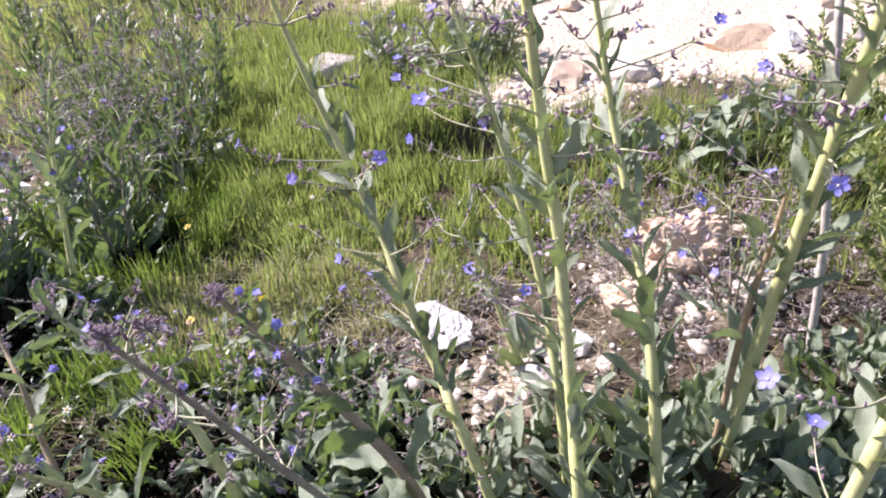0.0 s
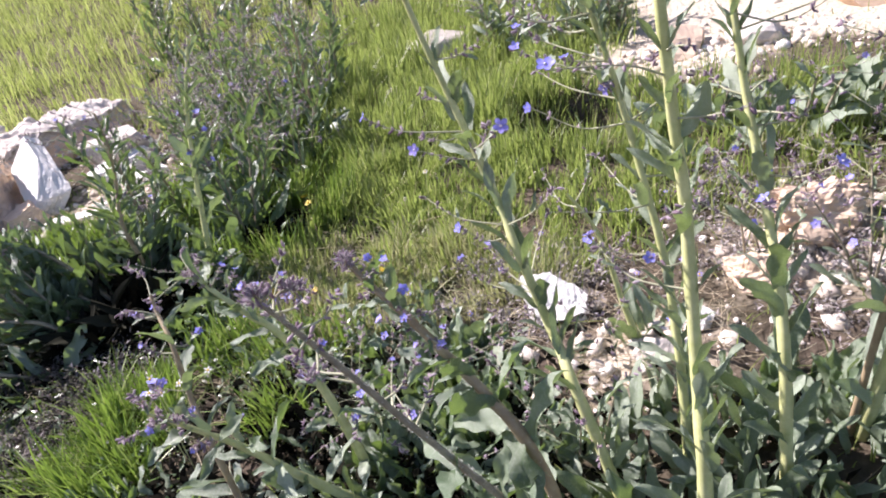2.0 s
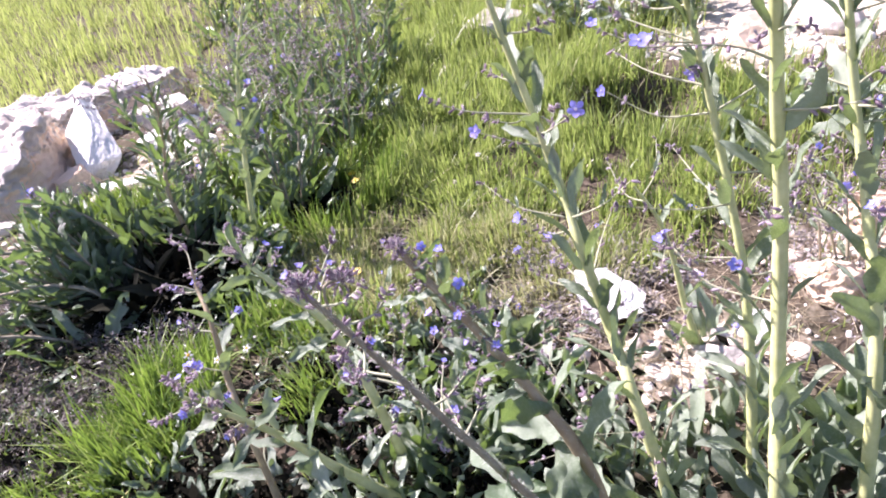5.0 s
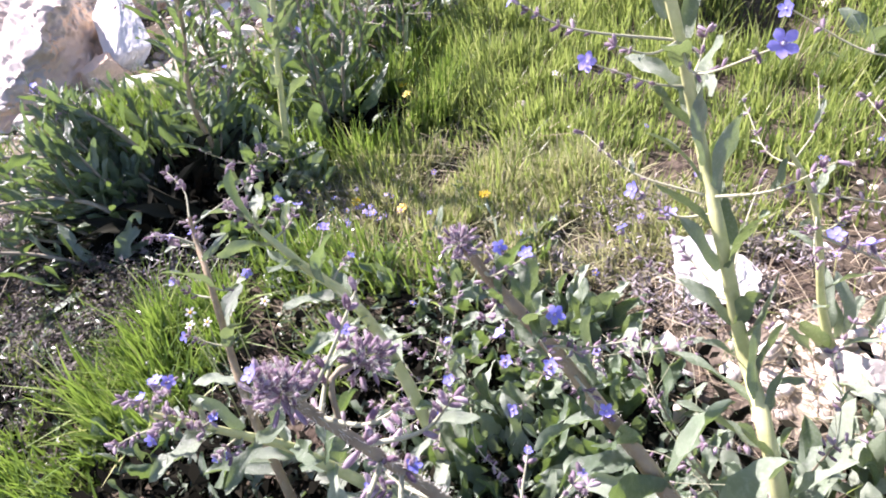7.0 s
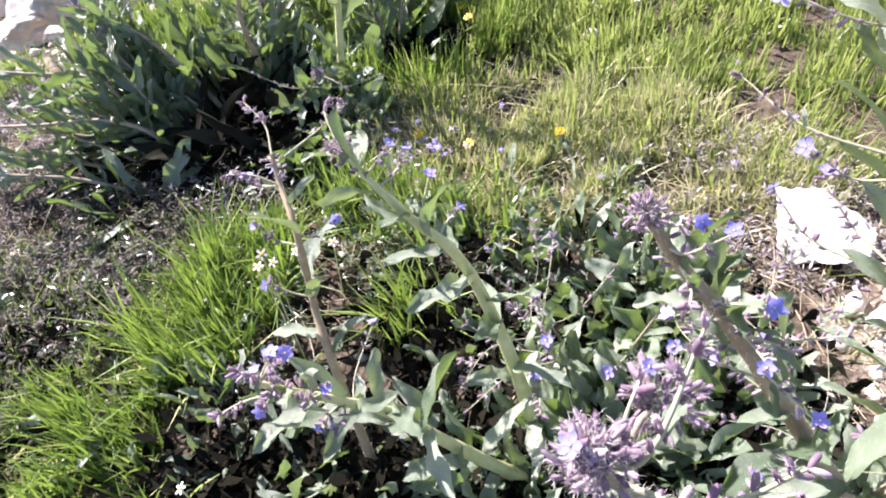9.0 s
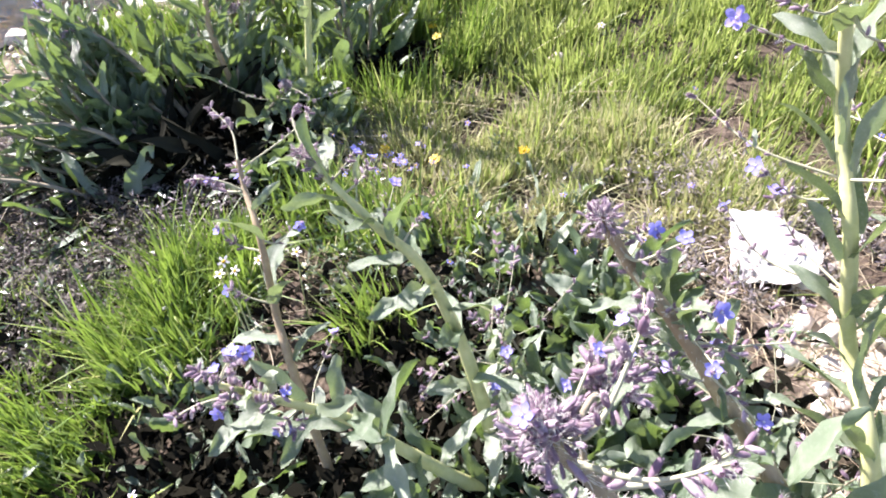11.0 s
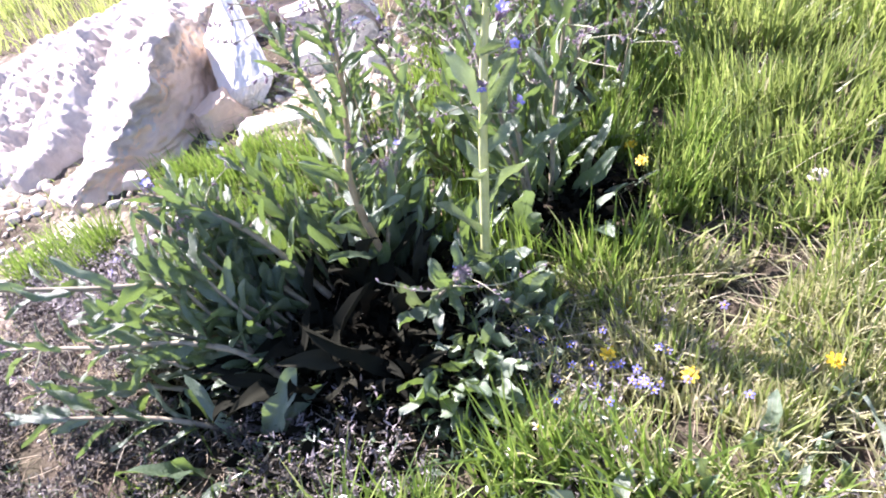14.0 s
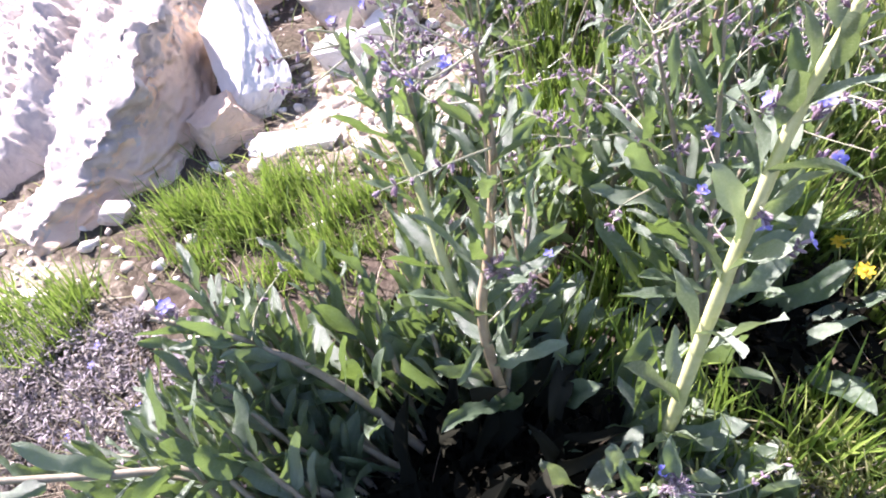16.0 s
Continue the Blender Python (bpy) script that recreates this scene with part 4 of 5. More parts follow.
        part("flower_head", buds.mesh("flower_head", [mat, M_CALYX, M_HAIR]), stem, label="dense head of hairy mauve buds")
    if head:
        buds = Pile()
        for _ in range(head):
            i = int(n - 1 - rng.random() ** 1.4 * n * 0.16)
            R = unit(np.cross(unit(tan[i]), rng.normal(size=3)))
            calyx(buds, line[i] + R * rng.uniform(0, 0.006), R + unit(tan[i]) * rng.uniform(0.0, 1.0), bud * rng.uniform(0.8, 1.3), rng)
        part("flower_head", buds.mesh("flower_head", [mat, M_CALYX, M_HAIR]), stem, label="dense head of hairy mauve buds")
    if hair:
        H = Pile()
        bristles(H, line, rad, hair, rng)
        part("bristles", H.mesh("bristles", M_HAIR), stem, label="stiff pale hairs on the stalk")
    return stem


def rosette(plant, base, n, lo, hi, seed, kinds, radius=0.05, rise=(10, 75), sector=(0, 360), label="", shift=(0, 0), bare=None):
    """Leaves springing from the ground about a plant's base."""
    rng = np.random.default_rng(seed)
    for _ in range(n):
        a = radians(rng.uniform(*sector))
        r = radius * math.sqrt(rng.random())
        e = radians(rng.uniform(*rise))
        x, y = base[0] + shift[0] + r * math.cos(a), base[1] + shift[1] + r * math.sin(a)
        a += rng.normal(0, 0.5)
        if bare and math.hypot((x - bare[0]) / bare[2], (y - bare[1]) / bare[3]) < 1:
            continue
        d = np.array((math.cos(a) * math.cos(e), math.sin(a) * math.cos(e), math.sin(e)))
        at = np.array((x - base[0], y - base[1], float(gz(x, y)) - base[2] + 0.004))
        part("leaf", kinds[rng.integers(len(kinds))], plant, basis(at, d, (0, 0, 1) + 0.35 * rng.normal(size=3), rng.uniform(lo, hi)), label)


def root(x, y):
    return (x, y, float(gz(x, y)))


# ---- the tall flowering plant at the path ----
B = root(0.10, 0.62)
tall = thing("bugloss_plant", B, "tall blue-flowered bugloss with thick pale green stalks", "plant", "flowering plants")
stalk(tall, B, [(0.01, 0.64, -0.12), (-0.043, 0.677, 0.061), (-0.071, 0.74, 0.115), (-0.102, 0.755, 0.221), (-0.127, 0.794, 0.293), (-0.157, 0.792, 0.402), (-0.19, 0.80, 0.51), (-0.215, 0.80, 0.615)],
      0.0085, 0.0028, M_STEM, 801, 34, (0.088, 0.042), blooms=[(-0.092, 0.671, 0.431), (-0.174, 0.776, 0.257), (-0.269, 0.78, 0.417), (-0.214, 0.78, 0.37), (-0.185, 0.80, 0.192), (-0.147, 0.80, 0.63), (-0.149, 0.823, 0.195)], sprays=12, span=(0.02, 0.82), spread=(42, 26))
stalk(tall, B, [(0.105, 0.70, -0.12), (0.095, 0.74, 0.05), (0.078, 0.776, 0.198), (0.034, 0.811, 0.396), (0.0, 0.80, 0.52), (-0.03, 0.78, 0.61)],
      0.0075, 0.0024, M_STEM, 802, 34, (0.088, 0.042), blooms=[(-0.028, 0.78, 0.608), (-0.026, 0.80, 0.453), (-0.175, 0.90, 0.482), (-0.111, 0.90, 0.482), (-0.074, 0.85, 0.384), (0.02, 0.80, 0.418), (-0.013, 0.793, 0.21)], sprays=11, span=(0.02, 0.82), spread=(42, 26))
stalk(tall, B, [(0.10, 0.53, -0.12), (0.093, 0.56, 0.05), (0.09, 0.60, 0.155), (0.08, 0.635, 0.345), (0.066, 0.636, 0.455), (0.05, 0.63, 0.60), (0.035, 0.63, 0.74)],
      0.0095, 0.0040, M_STEM, 803, 34, (0.088, 0.042), blooms=[(0.044, 0.62, 0.294), (-0.026, 0.60, 0.582), (-0.011, 0.70, 0.272), (-0.053, 0.564, 0.52), (0.12, 0.64, 0.60)], sprays=11, span=(0.02, 0.82), spread=(42, 26))
stalk(tall, B, [(0.215, 0.64, -0.11), (0.205, 0.67, 0.08), (0.198, 0.703, 0.188), (0.185, 0.763, 0.305), (0.168, 0.797, 0.408), (0.15, 0.81, 0.52), (0.125, 0.81, 0.66)],
      0.0085, 0.0028, M_STEM, 804, 34, (0.088, 0.042), blooms=[(0.106, 0.75, 0.614), (0.182, 0.78, 0.513), (0.279, 0.80, 0.508), (0.153, 0.62, 0.345), (0.229, 0.78, 0.624), (0.235, 0.62, 0.382)], sprays=13, span=(0.02, 0.82), spread=(42, 26))
rosette(tall, B, 96, 0.055, 0.125, 805, LEAVES, 0.17, (30, 85))

B = root(0.31, 0.66)
tall = thing("bugloss_plant", B, "tall bugloss with thick stalks and large blue flowers", "plant", "flowering plants")
stalk(tall, B, [(0.333, 0.735, -0.10), (0.327, 0.671, 0.20), (0.322, 0.625, 0.36), (0.319, 0.59, 0.483), (0.317, 0.562, 0.581), (0.315, 0.54, 0.68)],
      0.0095, 0.0040, M_STEM, 811, 34, (0.088, 0.042), blooms=[(0.279, 0.58, 0.602), (0.24, 0.58, 0.52), (0.271, 0.50, 0.451), (0.27, 0.60, 0.48)], sprays=12, span=(0.02, 0.82), spread=(42, 26))
stalk(tall, B, [(0.32, 0.74, -0.10), (0.307, 0.682, 0.192), (0.31, 0.66, 0.30), (0.312, 0.65, 0.37)],
      0.0055, 0.0022, M_STEM_RED, 812, 7, (0.10, 0.03), blooms=[(0.30, 0.66, 0.385)], sprays=4, span=(0.02, 0.6))
stalk(tall, B, [(0.27, 0.44, -0.12), (0.296, 0.42, 0.20), (0.307, 0.42, 0.284), (0.328, 0.42, 0.393), (0.35, 0.42, 0.53), (0.366, 0.42, 0.644), (0.375, 0.42, 0.76)],
      0.0076, 0.0052, M_STEM, 813, 34, (0.088, 0.042), blooms=[(0.165, 0.357, 0.568), (0.27, 0.33, 0.627), (0.36, 0.50, 0.525), (0.199, 0.40, 0.347), (0.40, 0.50, 0.199), (0.301, 0.50, 0.194), (0.50, 0.60, 0.584)], sprays=9, span=(0.02, 0.82), spread=(42, 26), flower_size=0.0105)
rosette(tall, B, 90, 0.055, 0.125, 814, LEAVES, 0.17, (30, 85))

B = root(0.56, 0.96)
dead = thing("dead_stalk", B, "weathered grey dead stalk broken off at the top", "dry stalk")
line = spline(np.array([(0.56, 0.96, B[2] - 0.01), (0.540, 0.95, 0.10), (0.515, 0.95, 0.30), (0.487, 0.95, 0.50)]) - np.array(B), 6)
line = np.vstack([line, line[-1] + (0, 0, 0.0005)])
part("stem", mesh_of("stem", *tube(line, np.append(np.linspace(0.0068, 0.0056, len(line) - 1), 0.0003), 9, 0.05), M_STALK_DEAD), dead)
for k, (i, d) in enumerate(((6, (0.04, -0.02, 0.05)), (11, (-0.05, 0.01, 0.05)), (15, (0.05, 0.02, 0.04)))):
    twig = spline([line[i], line[i] + np.array(d) * 0.5 + (0, 0, -0.004), line[i] + np.array(d)], 4)
    part("twig", mesh_of("twig", *tube(twig, np.linspace(0.0016, 0.0006, len(twig)), 6), M_STALK_DEAD), dead)

B = root(0.08, 0.965)
young = thing("bugloss_plant", B, "small bugloss with a thick short stalk behind", "plant", "flowering plants")
stalk(young, B, [(0.085, 0.965, -0.14), (0.06, 0.975, -0.09), (0.04, 0.983, -0.03), (0.02, 0.98, 0.06), (-0.005, 0.97, 0.14), (-0.04, 0.96, 0.20)],
      0.0080, 0.0020, M_STEM, 821, 8, (0.09, 0.03), sprays=6, span=(0.05, 0.8))
rosette(young, B, 10, 0.06, 0.10, 822, LEAVES, 0.05)

# ---- the leaning plant in the middle ----
B = root(-0.07, 0.54)
leaning = thing("leaning_bugloss", B, "bugloss with hairy reddish stalks leaning over, mauve buds", "plant", "flowering plants")
stalk(leaning, B, [(-0.05, 0.52, -0.13), (-0.107, 0.49, 0.055), (-0.157, 0.463, 0.17), (-0.199, 0.441, 0.265), (-0.234, 0.422, 0.346), (-0.264, 0.404, 0.415)],
      0.0050, 0.0022, M_STEM_GREY, 831, 7, (0.11, 0.03), kinds=MIDS, blooms=[(-0.258, 0.435, 0.420), (-0.270, 0.398, 0.435), (-0.331, 0.43, 0.332), (-0.235, 0.42, 0.36), (-0.207, 0.50, 0.288), (-0.174, 0.47, 0.30)], sprays=8, hair=900, span=(0.02, 0.42), head=10, flower_size=0.0040, bud=0.0066, reach=0.05, clusters=[(-0.266, 0.402, 0.424), (-0.252, 0.434, 0.408)])
stalk(leaning, B, [(-0.05, 0.55, -0.12), (-0.092, 0.56, 0.07), (-0.138, 0.575, 0.15), (-0.176, 0.587, 0.199), (-0.220, 0.593, 0.262), (-0.252, 0.604, 0.292), (-0.272, 0.607, 0.322)],
      0.0085, 0.0032, M_STEM_RED, 832, 18, (0.10, 0.03), kinds=MIDS, blooms=[(-0.246, 0.60, 0.33), (-0.228, 0.60, 0.324), (-0.321, 0.63, 0.253), (-0.207, 0.57, 0.307), (-0.19, 0.52, 0.302), (-0.346, 0.60, 0.246), (-0.142, 0.50, 0.269), (-0.199, 0.66, 0.209), (-0.295, 0.657, 0.213)], sprays=3, hair=700, span=(0.02, 0.8), head=14, bud=0.0065, reach=0.055, flower_size=0.0065, clusters=[(-0.274, 0.607, 0.326)])
rosette(leaning, B, 50, 0.05, 0.11, 833, MIDS, 0.15, (30, 85))

B = root(-0.38, 0.69)
leaning = thing("leaning_bugloss", B, "bugloss with thick yellow-green leafy stalks leaning outward", "plant", "flowering plants")
stalk(leaning, B, [(-0.37, 0.71, -0.14), (-0.387, 0.705, -0.012), (-0.413, 0.712, 0.076), (-0.435, 0.704, 0.153), (-0.464, 0.692, 0.20), (-0.497, 0.69, 0.24), (-0.525, 0.70, 0.262)],
      0.0088, 0.0022, M_STEM, 841, 20, (0.075, 0.050), kinds=MIDS + LEAVES, blooms=[(-0.436, 0.72, 0.195), (-0.477, 0.72, 0.25), (-0.481, 0.70, 0.271), (-0.469, 0.74, 0.21)], sprays=1, span=(0.02, 0.97), spread=(75, 45), flower_size=0.0065, reach=0.05, head=16, bud=0.0065, clusters=[(-0.527, 0.70, 0.262)])
stalk(leaning, B, [(-0.37, 0.65, -0.13), (-0.433, 0.614, -0.02), (-0.472, 0.589, 0.058), (-0.49, 0.55, 0.13), (-0.512, 0.511, 0.20)],
      0.0082, 0.0022, M_STEM, 842, 18, (0.080, 0.05), kinds=MIDS + LEAVES, blooms=[(-0.494, 0.50, 0.236), (-0.505, 0.50, 0.189), (-0.475, 0.51, 0.259), (-0.474, 0.52, 0.247), (-0.492, 0.53, 0.123), (-0.477, 0.53, 0.128), (-0.468, 0.526, 0.187)], sprays=2, span=(0.02, 0.95), spread=(82, 50), head=34, flower_size=0.006, bud=0.0075, reach=0.05)
rosette(leaning, B, 52, 0.045, 0.095, 843, MIDS, 0.12, (30, 85))

B = root(-0.545, 0.625)
slim = thing("slender_bugloss", B, "slender bugloss with a reddish stalk and blue flowers", "plant", "flowering plants")
stalk(slim, B, [(-0.545, 0.625, -0.15), (-0.57, 0.65, 0.013), (-0.592, 0.678, 0.064), (-0.603, 0.703, 0.145), (-0.63, 0.735, 0.175), (-0.641, 0.751, 0.20)],
      0.0058, 0.0022, M_STEM_RED, 851, 9, (0.085, 0.035), blooms=[(-0.641, 0.751, 0.175), (-0.674, 0.74, 0.169), (-0.633, 0.674, 0.095), (-0.596, 0.797, -0.04), (-0.573, 0.73, 0.151), (-0.647, 0.70, 0.148)], sprays=3, hair=200, span=(0.05, 0.8), flower_size=0.0075, head=8)
rosette(slim, B, 12, 0.06, 0.10, 852, LEAVES, 0.05, (10, 60))

for i, (x, y, n, lo, hi) in enumerate(((-0.27, 0.92, 75, 0.045, 0.095), (-0.38, 0.98, 44, 0.04, 0.08), (-0.17, 0.80, 55, 0.05, 0.10), (-0.93, 0.62, 14, 0.03, 0.07), (-0.28, 0.70, 65, 0.045, 0.10), (-0.46, 0.86, 30, 0.04, 0.075), (-0.62, 0.50, 8, 0.05, 0.08), (-0.46, 0.50, 26, 0.04, 0.085), (-0.74, 0.62, 12, 0.05, 0.08), (-0.35, 0.56, 40, 0.045, 0.09), (0.45, 0.70, 75, 0.04, 0.08), (0.57, 0.84, 65, 0.04, 0.08), (0.42, 0.54, 75, 0.04, 0.085), (0.62, 0.66, 65, 0.04, 0.08), (0.30, 0.80, 50, 0.04, 0.075), (0.55, 0.56, 60, 0.04, 0.085), (0.74, 0.74, 60, 0.04, 0.08), (0.70, 0.90, 50, 0.035, 0.07), (0.16, 0.78, 45, 0.04, 0.075), (-0.52, 1.06, 26, 0.035, 0.07), (-0.40, 1.10, 22, 0.035, 0.07), (-0.62, 0.96, 20, 0.035, 0.07))):
    B = root(x, y)
    pl = thing("leaf_rosette", B, "low rosette of wavy grey-green leaves", "plant", "leaf rosettes")
    rosette(pl, B, int(n * 0.95), lo * 0.95, hi * 1.08, 860 + i, MIDS, 0.09, (30, 88))

for i, (x, y, n) in enumerate(((-0.68, 0.58, 24), (-0.58, 0.56, 18), (-0.76, 0.66, 14))):
    B = root(x, y)
    pl = thing("leaf_rosette", B, "flat rosette of dark green leaves in the shade", "plant", "leaf rosettes")
    rosette(pl, B, n, 0.055, 0.095, 890 + i, BUSHY, 0.06, (4, 38))

# ---- the dark bush ----
B = root(-1.13, 1.26)
bush = thing("bugloss_bush", B, "big bugloss bush of long dark green strap leaves", "plant", "flowering plants")
HOLLOW = (-1.14, 1.21, 0.21, 0.15)
rng = np.random.default_rng(901)
for k in range(30):
    # leafy shoots fan out from the shaded heart: low ones far out, steep ones near it
    az, el = radians(rng.uniform(80, 218)), radians(rng.uniform(8, 62))
    L = rng.uniform(0.22, 0.34) * (1.0 - 0.25 * (el > 0.8))
    d = np.array((math.cos(az) * math.cos(el), math.sin(az) * math.cos(el), math.sin(el)))
    foot = np.array((-1.10 + 0.14 * math.cos(az) * rng.uniform(0.3, 1.2), 1.24 + 0.10 * math.sin(az) * rng.uniform(0.3, 1.3), 0.0))
    foot[2] = float(gz(foot[0], foot[1])) - 0.005
    points = [foot, foot + d * L * 0.35 + (0, 0, 0.02), foot + d * L * 0.7 + (0, 0, 0.02), foot + d * L + (0, 0, 0.035)]
    stalk(bush, B, points, 0.0052, 0.0018, M_STEM_GREY, 9200 + k, 13, (0.115, 0.05), BUSHY, sprays=0, span=(0.12, 1.0), spread=(46, 20), head=5, bud=0.006)
for k in range(20):
    # steep shoots on the sunny side shade the heart
    az, el = radians(rng.uniform(125, 200)), radians(rng.uniform(42, 70))
    L = rng.uniform(0.22, 0.31)
    d = np.array((math.cos(az) * math.cos(el), math.sin(az) * math.cos(el), math.sin(el)))
    foot = np.array((-1.225 + 0.03 * rng.normal(), rng.uniform(1.09, 1.26), 0.0))
    foot[2] = float(gz(foot[0], foot[1])) - 0.005
    points = [foot, foot + d * L * 0.35, foot + d * L * 0.7 + (0, 0, -0.005), foot + d * L + (-0.01, 0.01, -0.015)]
    stalk(bush, B, points, 0.0050, 0.0018, M_STEM_GREY, 9400 + k, 14, (0.115, 0.055), BUSHY, sprays=0, span=(0.12, 1.0), spread=(46, 22), head=5, bud=0.006)
for k in range(7):
    # low shoots lie out over the herbs
    az, el = radians(rng.uniform(180, 208)), radians(rng.uniform(10, 34))
    L = rng.uniform(0.24, 0.36)
    d = np.array((math.cos(az) * math.cos(el), math.sin(az) * math.cos(el), math.sin(el)))
    foot = np.array((-1.23 + 0.03 * rng.normal(), 1.15 + 0.06 * rng.normal(), 0.0))
    foot[2] = float(gz(foot[0], foot[1])) - 0.005
    points = [foot, foot + d * L * 0.35 + (0, 0, 0.025), foot + d * L * 0.7 + (0, 0, 0.02), foot + d * L + (0, 0, 0.01)]
    stalk(bush, B, points, 0.0050, 0.0018, M_STEM_GREY, 9300 + k, 13, (0.105, 0.055), BUSHY, sprays=0, span=(0.12, 1.0), spread=(50, 22), head=5, bud=0.006)
rosette(bush, B, 70, 0.10, 0.17, 916, STRAPS, 0.13, (50, 84), (40, 200), shift=(0.0, 0.05))
rosette(bush, B, 60, 0.08, 0.13, 914, BUSHY, 0.14, (5, 40), (110, 235), shift=(-0.15, -0.03), bare=HOLLOW)
rosette(bush, B, 40, 0.09, 0.15, 915, BUSHY, 0.22, (25, 75), (-10, 70), bare=HOLLOW)
rosette(bush, B, 14, 0.06, 0.10, 912, BUSHY, 0.27, (0, 45), (290, 350))
rosette(bush, B, 90, 0.055, 0.105, 917, MIDS, 0.13, (10, 70), (-80, 90), shift=(0.18, -0.02))
rosette(bush, B, 100, 0.085, 0.15, 914, BUSHY, 0.14, (15, 60), (110, 230), shift=(-0.17, -0.05), bare=HOLLOW)
# dark upright leaves fill the hollow; their colour stands in for its shade
rosette(bush, B, 100, 0.08, 0.15, 913, SHADE_LEAVES, 0.175, (50, 86), (0, 360), "near-black leaf with the hollow shade in its colour", (-0.01, -0.03))
rosette(bush, B, 5, 0.07, 0.10, 903, DRIES, 0.2, (0, 40), label="withered brown leaf")
stalk(bush, B, [(-0.93, 1.33, -0.16), (-0.915, 1.345, -0.04), (-0.898, 1.359, 0.087), (-0.882, 1.37, 0.187), (-0.868, 1.38, 0.264), (-0.85, 1.39, 0.33), (-0.825, 1.42, 0.42)],
      0.0082, 0.0028, M_STEM, 904, 26, (0.095, 0.045), blooms=[(-0.885, 1.38, 0.268), (-0.878, 1.35, 0.188), (-0.84, 1.38, 0.224), (-0.846, 1.37, 0.152), (-0.927, 1.45, 0.183), (-0.924, 1.40, 0.163), (-0.854, 1.40, 0.258)], sprays=4, span=(0.08, 0.96), head=10, spread=(48, 24))
stalk(bush, B, [(-1.09, 1.33, -0.16), (-1.102, 1.322, 0.03), (-1.095, 1.35, 0.12), (-1.09, 1.375, 0.21), (-1.10, 1.39, 0.29)],
      0.0066, 0.0024, M_STEM_RED, 905, 42, (0.10, 0.045), kinds=STRAPS, blooms=[(-1.057, 1.40, 0.061), (-1.12, 1.38, 0.28)], sprays=5, span=(0.1, 0.95), head=14, clusters=[(-1.085, 1.34, 0.10), (-1.07, 1.36, 0.05)])
stalk(bush, B, [(-1.15, 1.40, -0.16), (-1.181, 1.412, 0.0), (-1.215, 1.45, 0.09), (-1.26, 1.48, 0.17), (-1.30, 1.50, 0.24)],
      0.0080, 0.0028, M_STEM, 906, 30, (0.11, 0.05), kinds=STRAPS, blooms=[(-1.30, 1.50, 0.25)], sprays=5, span=(0.1, 0.95), head=10)
stalk(bush, B, [(-1.18, 1.27, -0.16), (-1.23, 1.26, -0.06), (-1.276, 1.249, 0.005), (-1.308, 1.24, 0.033), (-1.339, 1.23, 0.061), (-1.40, 1.21, 0.09)],
      0.0060, 0.0022, M_STEM_GREY, 907, 22, (0.11, 0.05), kinds=BUSHY, blooms=[(-1.38, 1.22, 0.10), (-1.40, 1.23, 0.085)], sprays=3, span=(0.12, 0.97), head=12)
stalk(bush, B, [(-1.19, 1.18, -0.17), (-1.25, 1.155, -0.06), (-1.319, 1.121, -0.004), (-1.416, 1.067, 0.028), (-1.511, 1.015, 0.06), (-1.57, 0.99, 0.07)],
      0.0060, 0.0022, M_STEM_GREY, 908, 24, (0.11, 0.05), kinds=BUSHY, blooms=[(-1.56, 1.0, 0.085)], sprays=3, span=(0.12, 0.97), head=12)
stalk(bush, B, [(-1.15, 1.10, -0.17), (-1.20, 1.09, -0.09), (-1.28, 1.065, -0.055), (-1.40, 1.035, -0.06), (-1.53, 1.01, -0.065), (-1.62, 0.99, -0.07)],
      0.0055, 0.0022, M_STEM_GREY, 911, 20, (0.11, 0.05), kinds=BUSHY, blooms=[], sprays=3, span=(0.12, 0.97), head=10)
stalk(bush, B, [(-1.0, 1.28, -0.16), (-0.97, 1.25, -0.10), (-0.93, 1.245, -0.055), (-0.905, 1.24, -0.03)],
      0.0035, 0.0016, M_STEM_GREY, 909, 14, (0.08, 0.045), kinds=MIDS, blooms=[(-0.916, 1.25, -0.024)], sprays=3, head=12, bud=0.0065, clusters=[(-0.905, 1.24, -0.025)])
B = root(-1.19, 0.98)
pl = thing("leaf_rosette", B, "drooping grey-green leaves beside the bush", "plant", "leaf rosettes")
rosette(pl, B, 12, 0.09, 0.14, 910, BUSHY, 0.06, (5, 70))


# ---- plants further back ----
def wild(name, x, y, n, height, seed, label, kinds=LEAVES, leaf=(0.10, 0.04), leaves=10, blooms=1, mat=M_STEM_GREY, lean=0.25, low=12, r=0.005, spread=0.06, fan=(60, 35), group="plants further back"):
    rng = np.random.default_rng(seed)
    B = root(x, y)
    pl = thing(name, B, label, "plant", group)
    for k in range(n):
        a = rng.uniform(0, 6.28)
        d = np.array((math.cos(a), math.sin(a), 0)) * lean * rng.uniform(0.2, 1.0)
        h = height * rng.uniform(0.65, 1.1)
        b = np.array(B) + np.array((math.cos(a), math.sin(a), 0)) * spread * rng.random()
        b[2] = float(gz(b[0], b[1])) - 0.005
        pts = [b, b + d * h * 0.3 + (0, 0, h * 0.4), b + d * h * 0.7 + (0, 0, h * 0.75), b + d * h * 1.0 + (0, 0, h)]
        bl = [pts[-1] + rng.normal(0, 0.03, 3) + (0, -0.01, -0.02) for _ in range(blooms)]
        stalk(pl, B, pts, r, r * 0.3, mat, seed * 10 + k, leaves, leaf, kinds, bl, sprays=4, span=(0.05, 0.85), spread=fan, head=6)
    rosette(pl, B, low, leaf[0] * 0.8, leaf[0] * 1.4, seed + 1, kinds, spread * 1.5, (15, 70))
    return pl


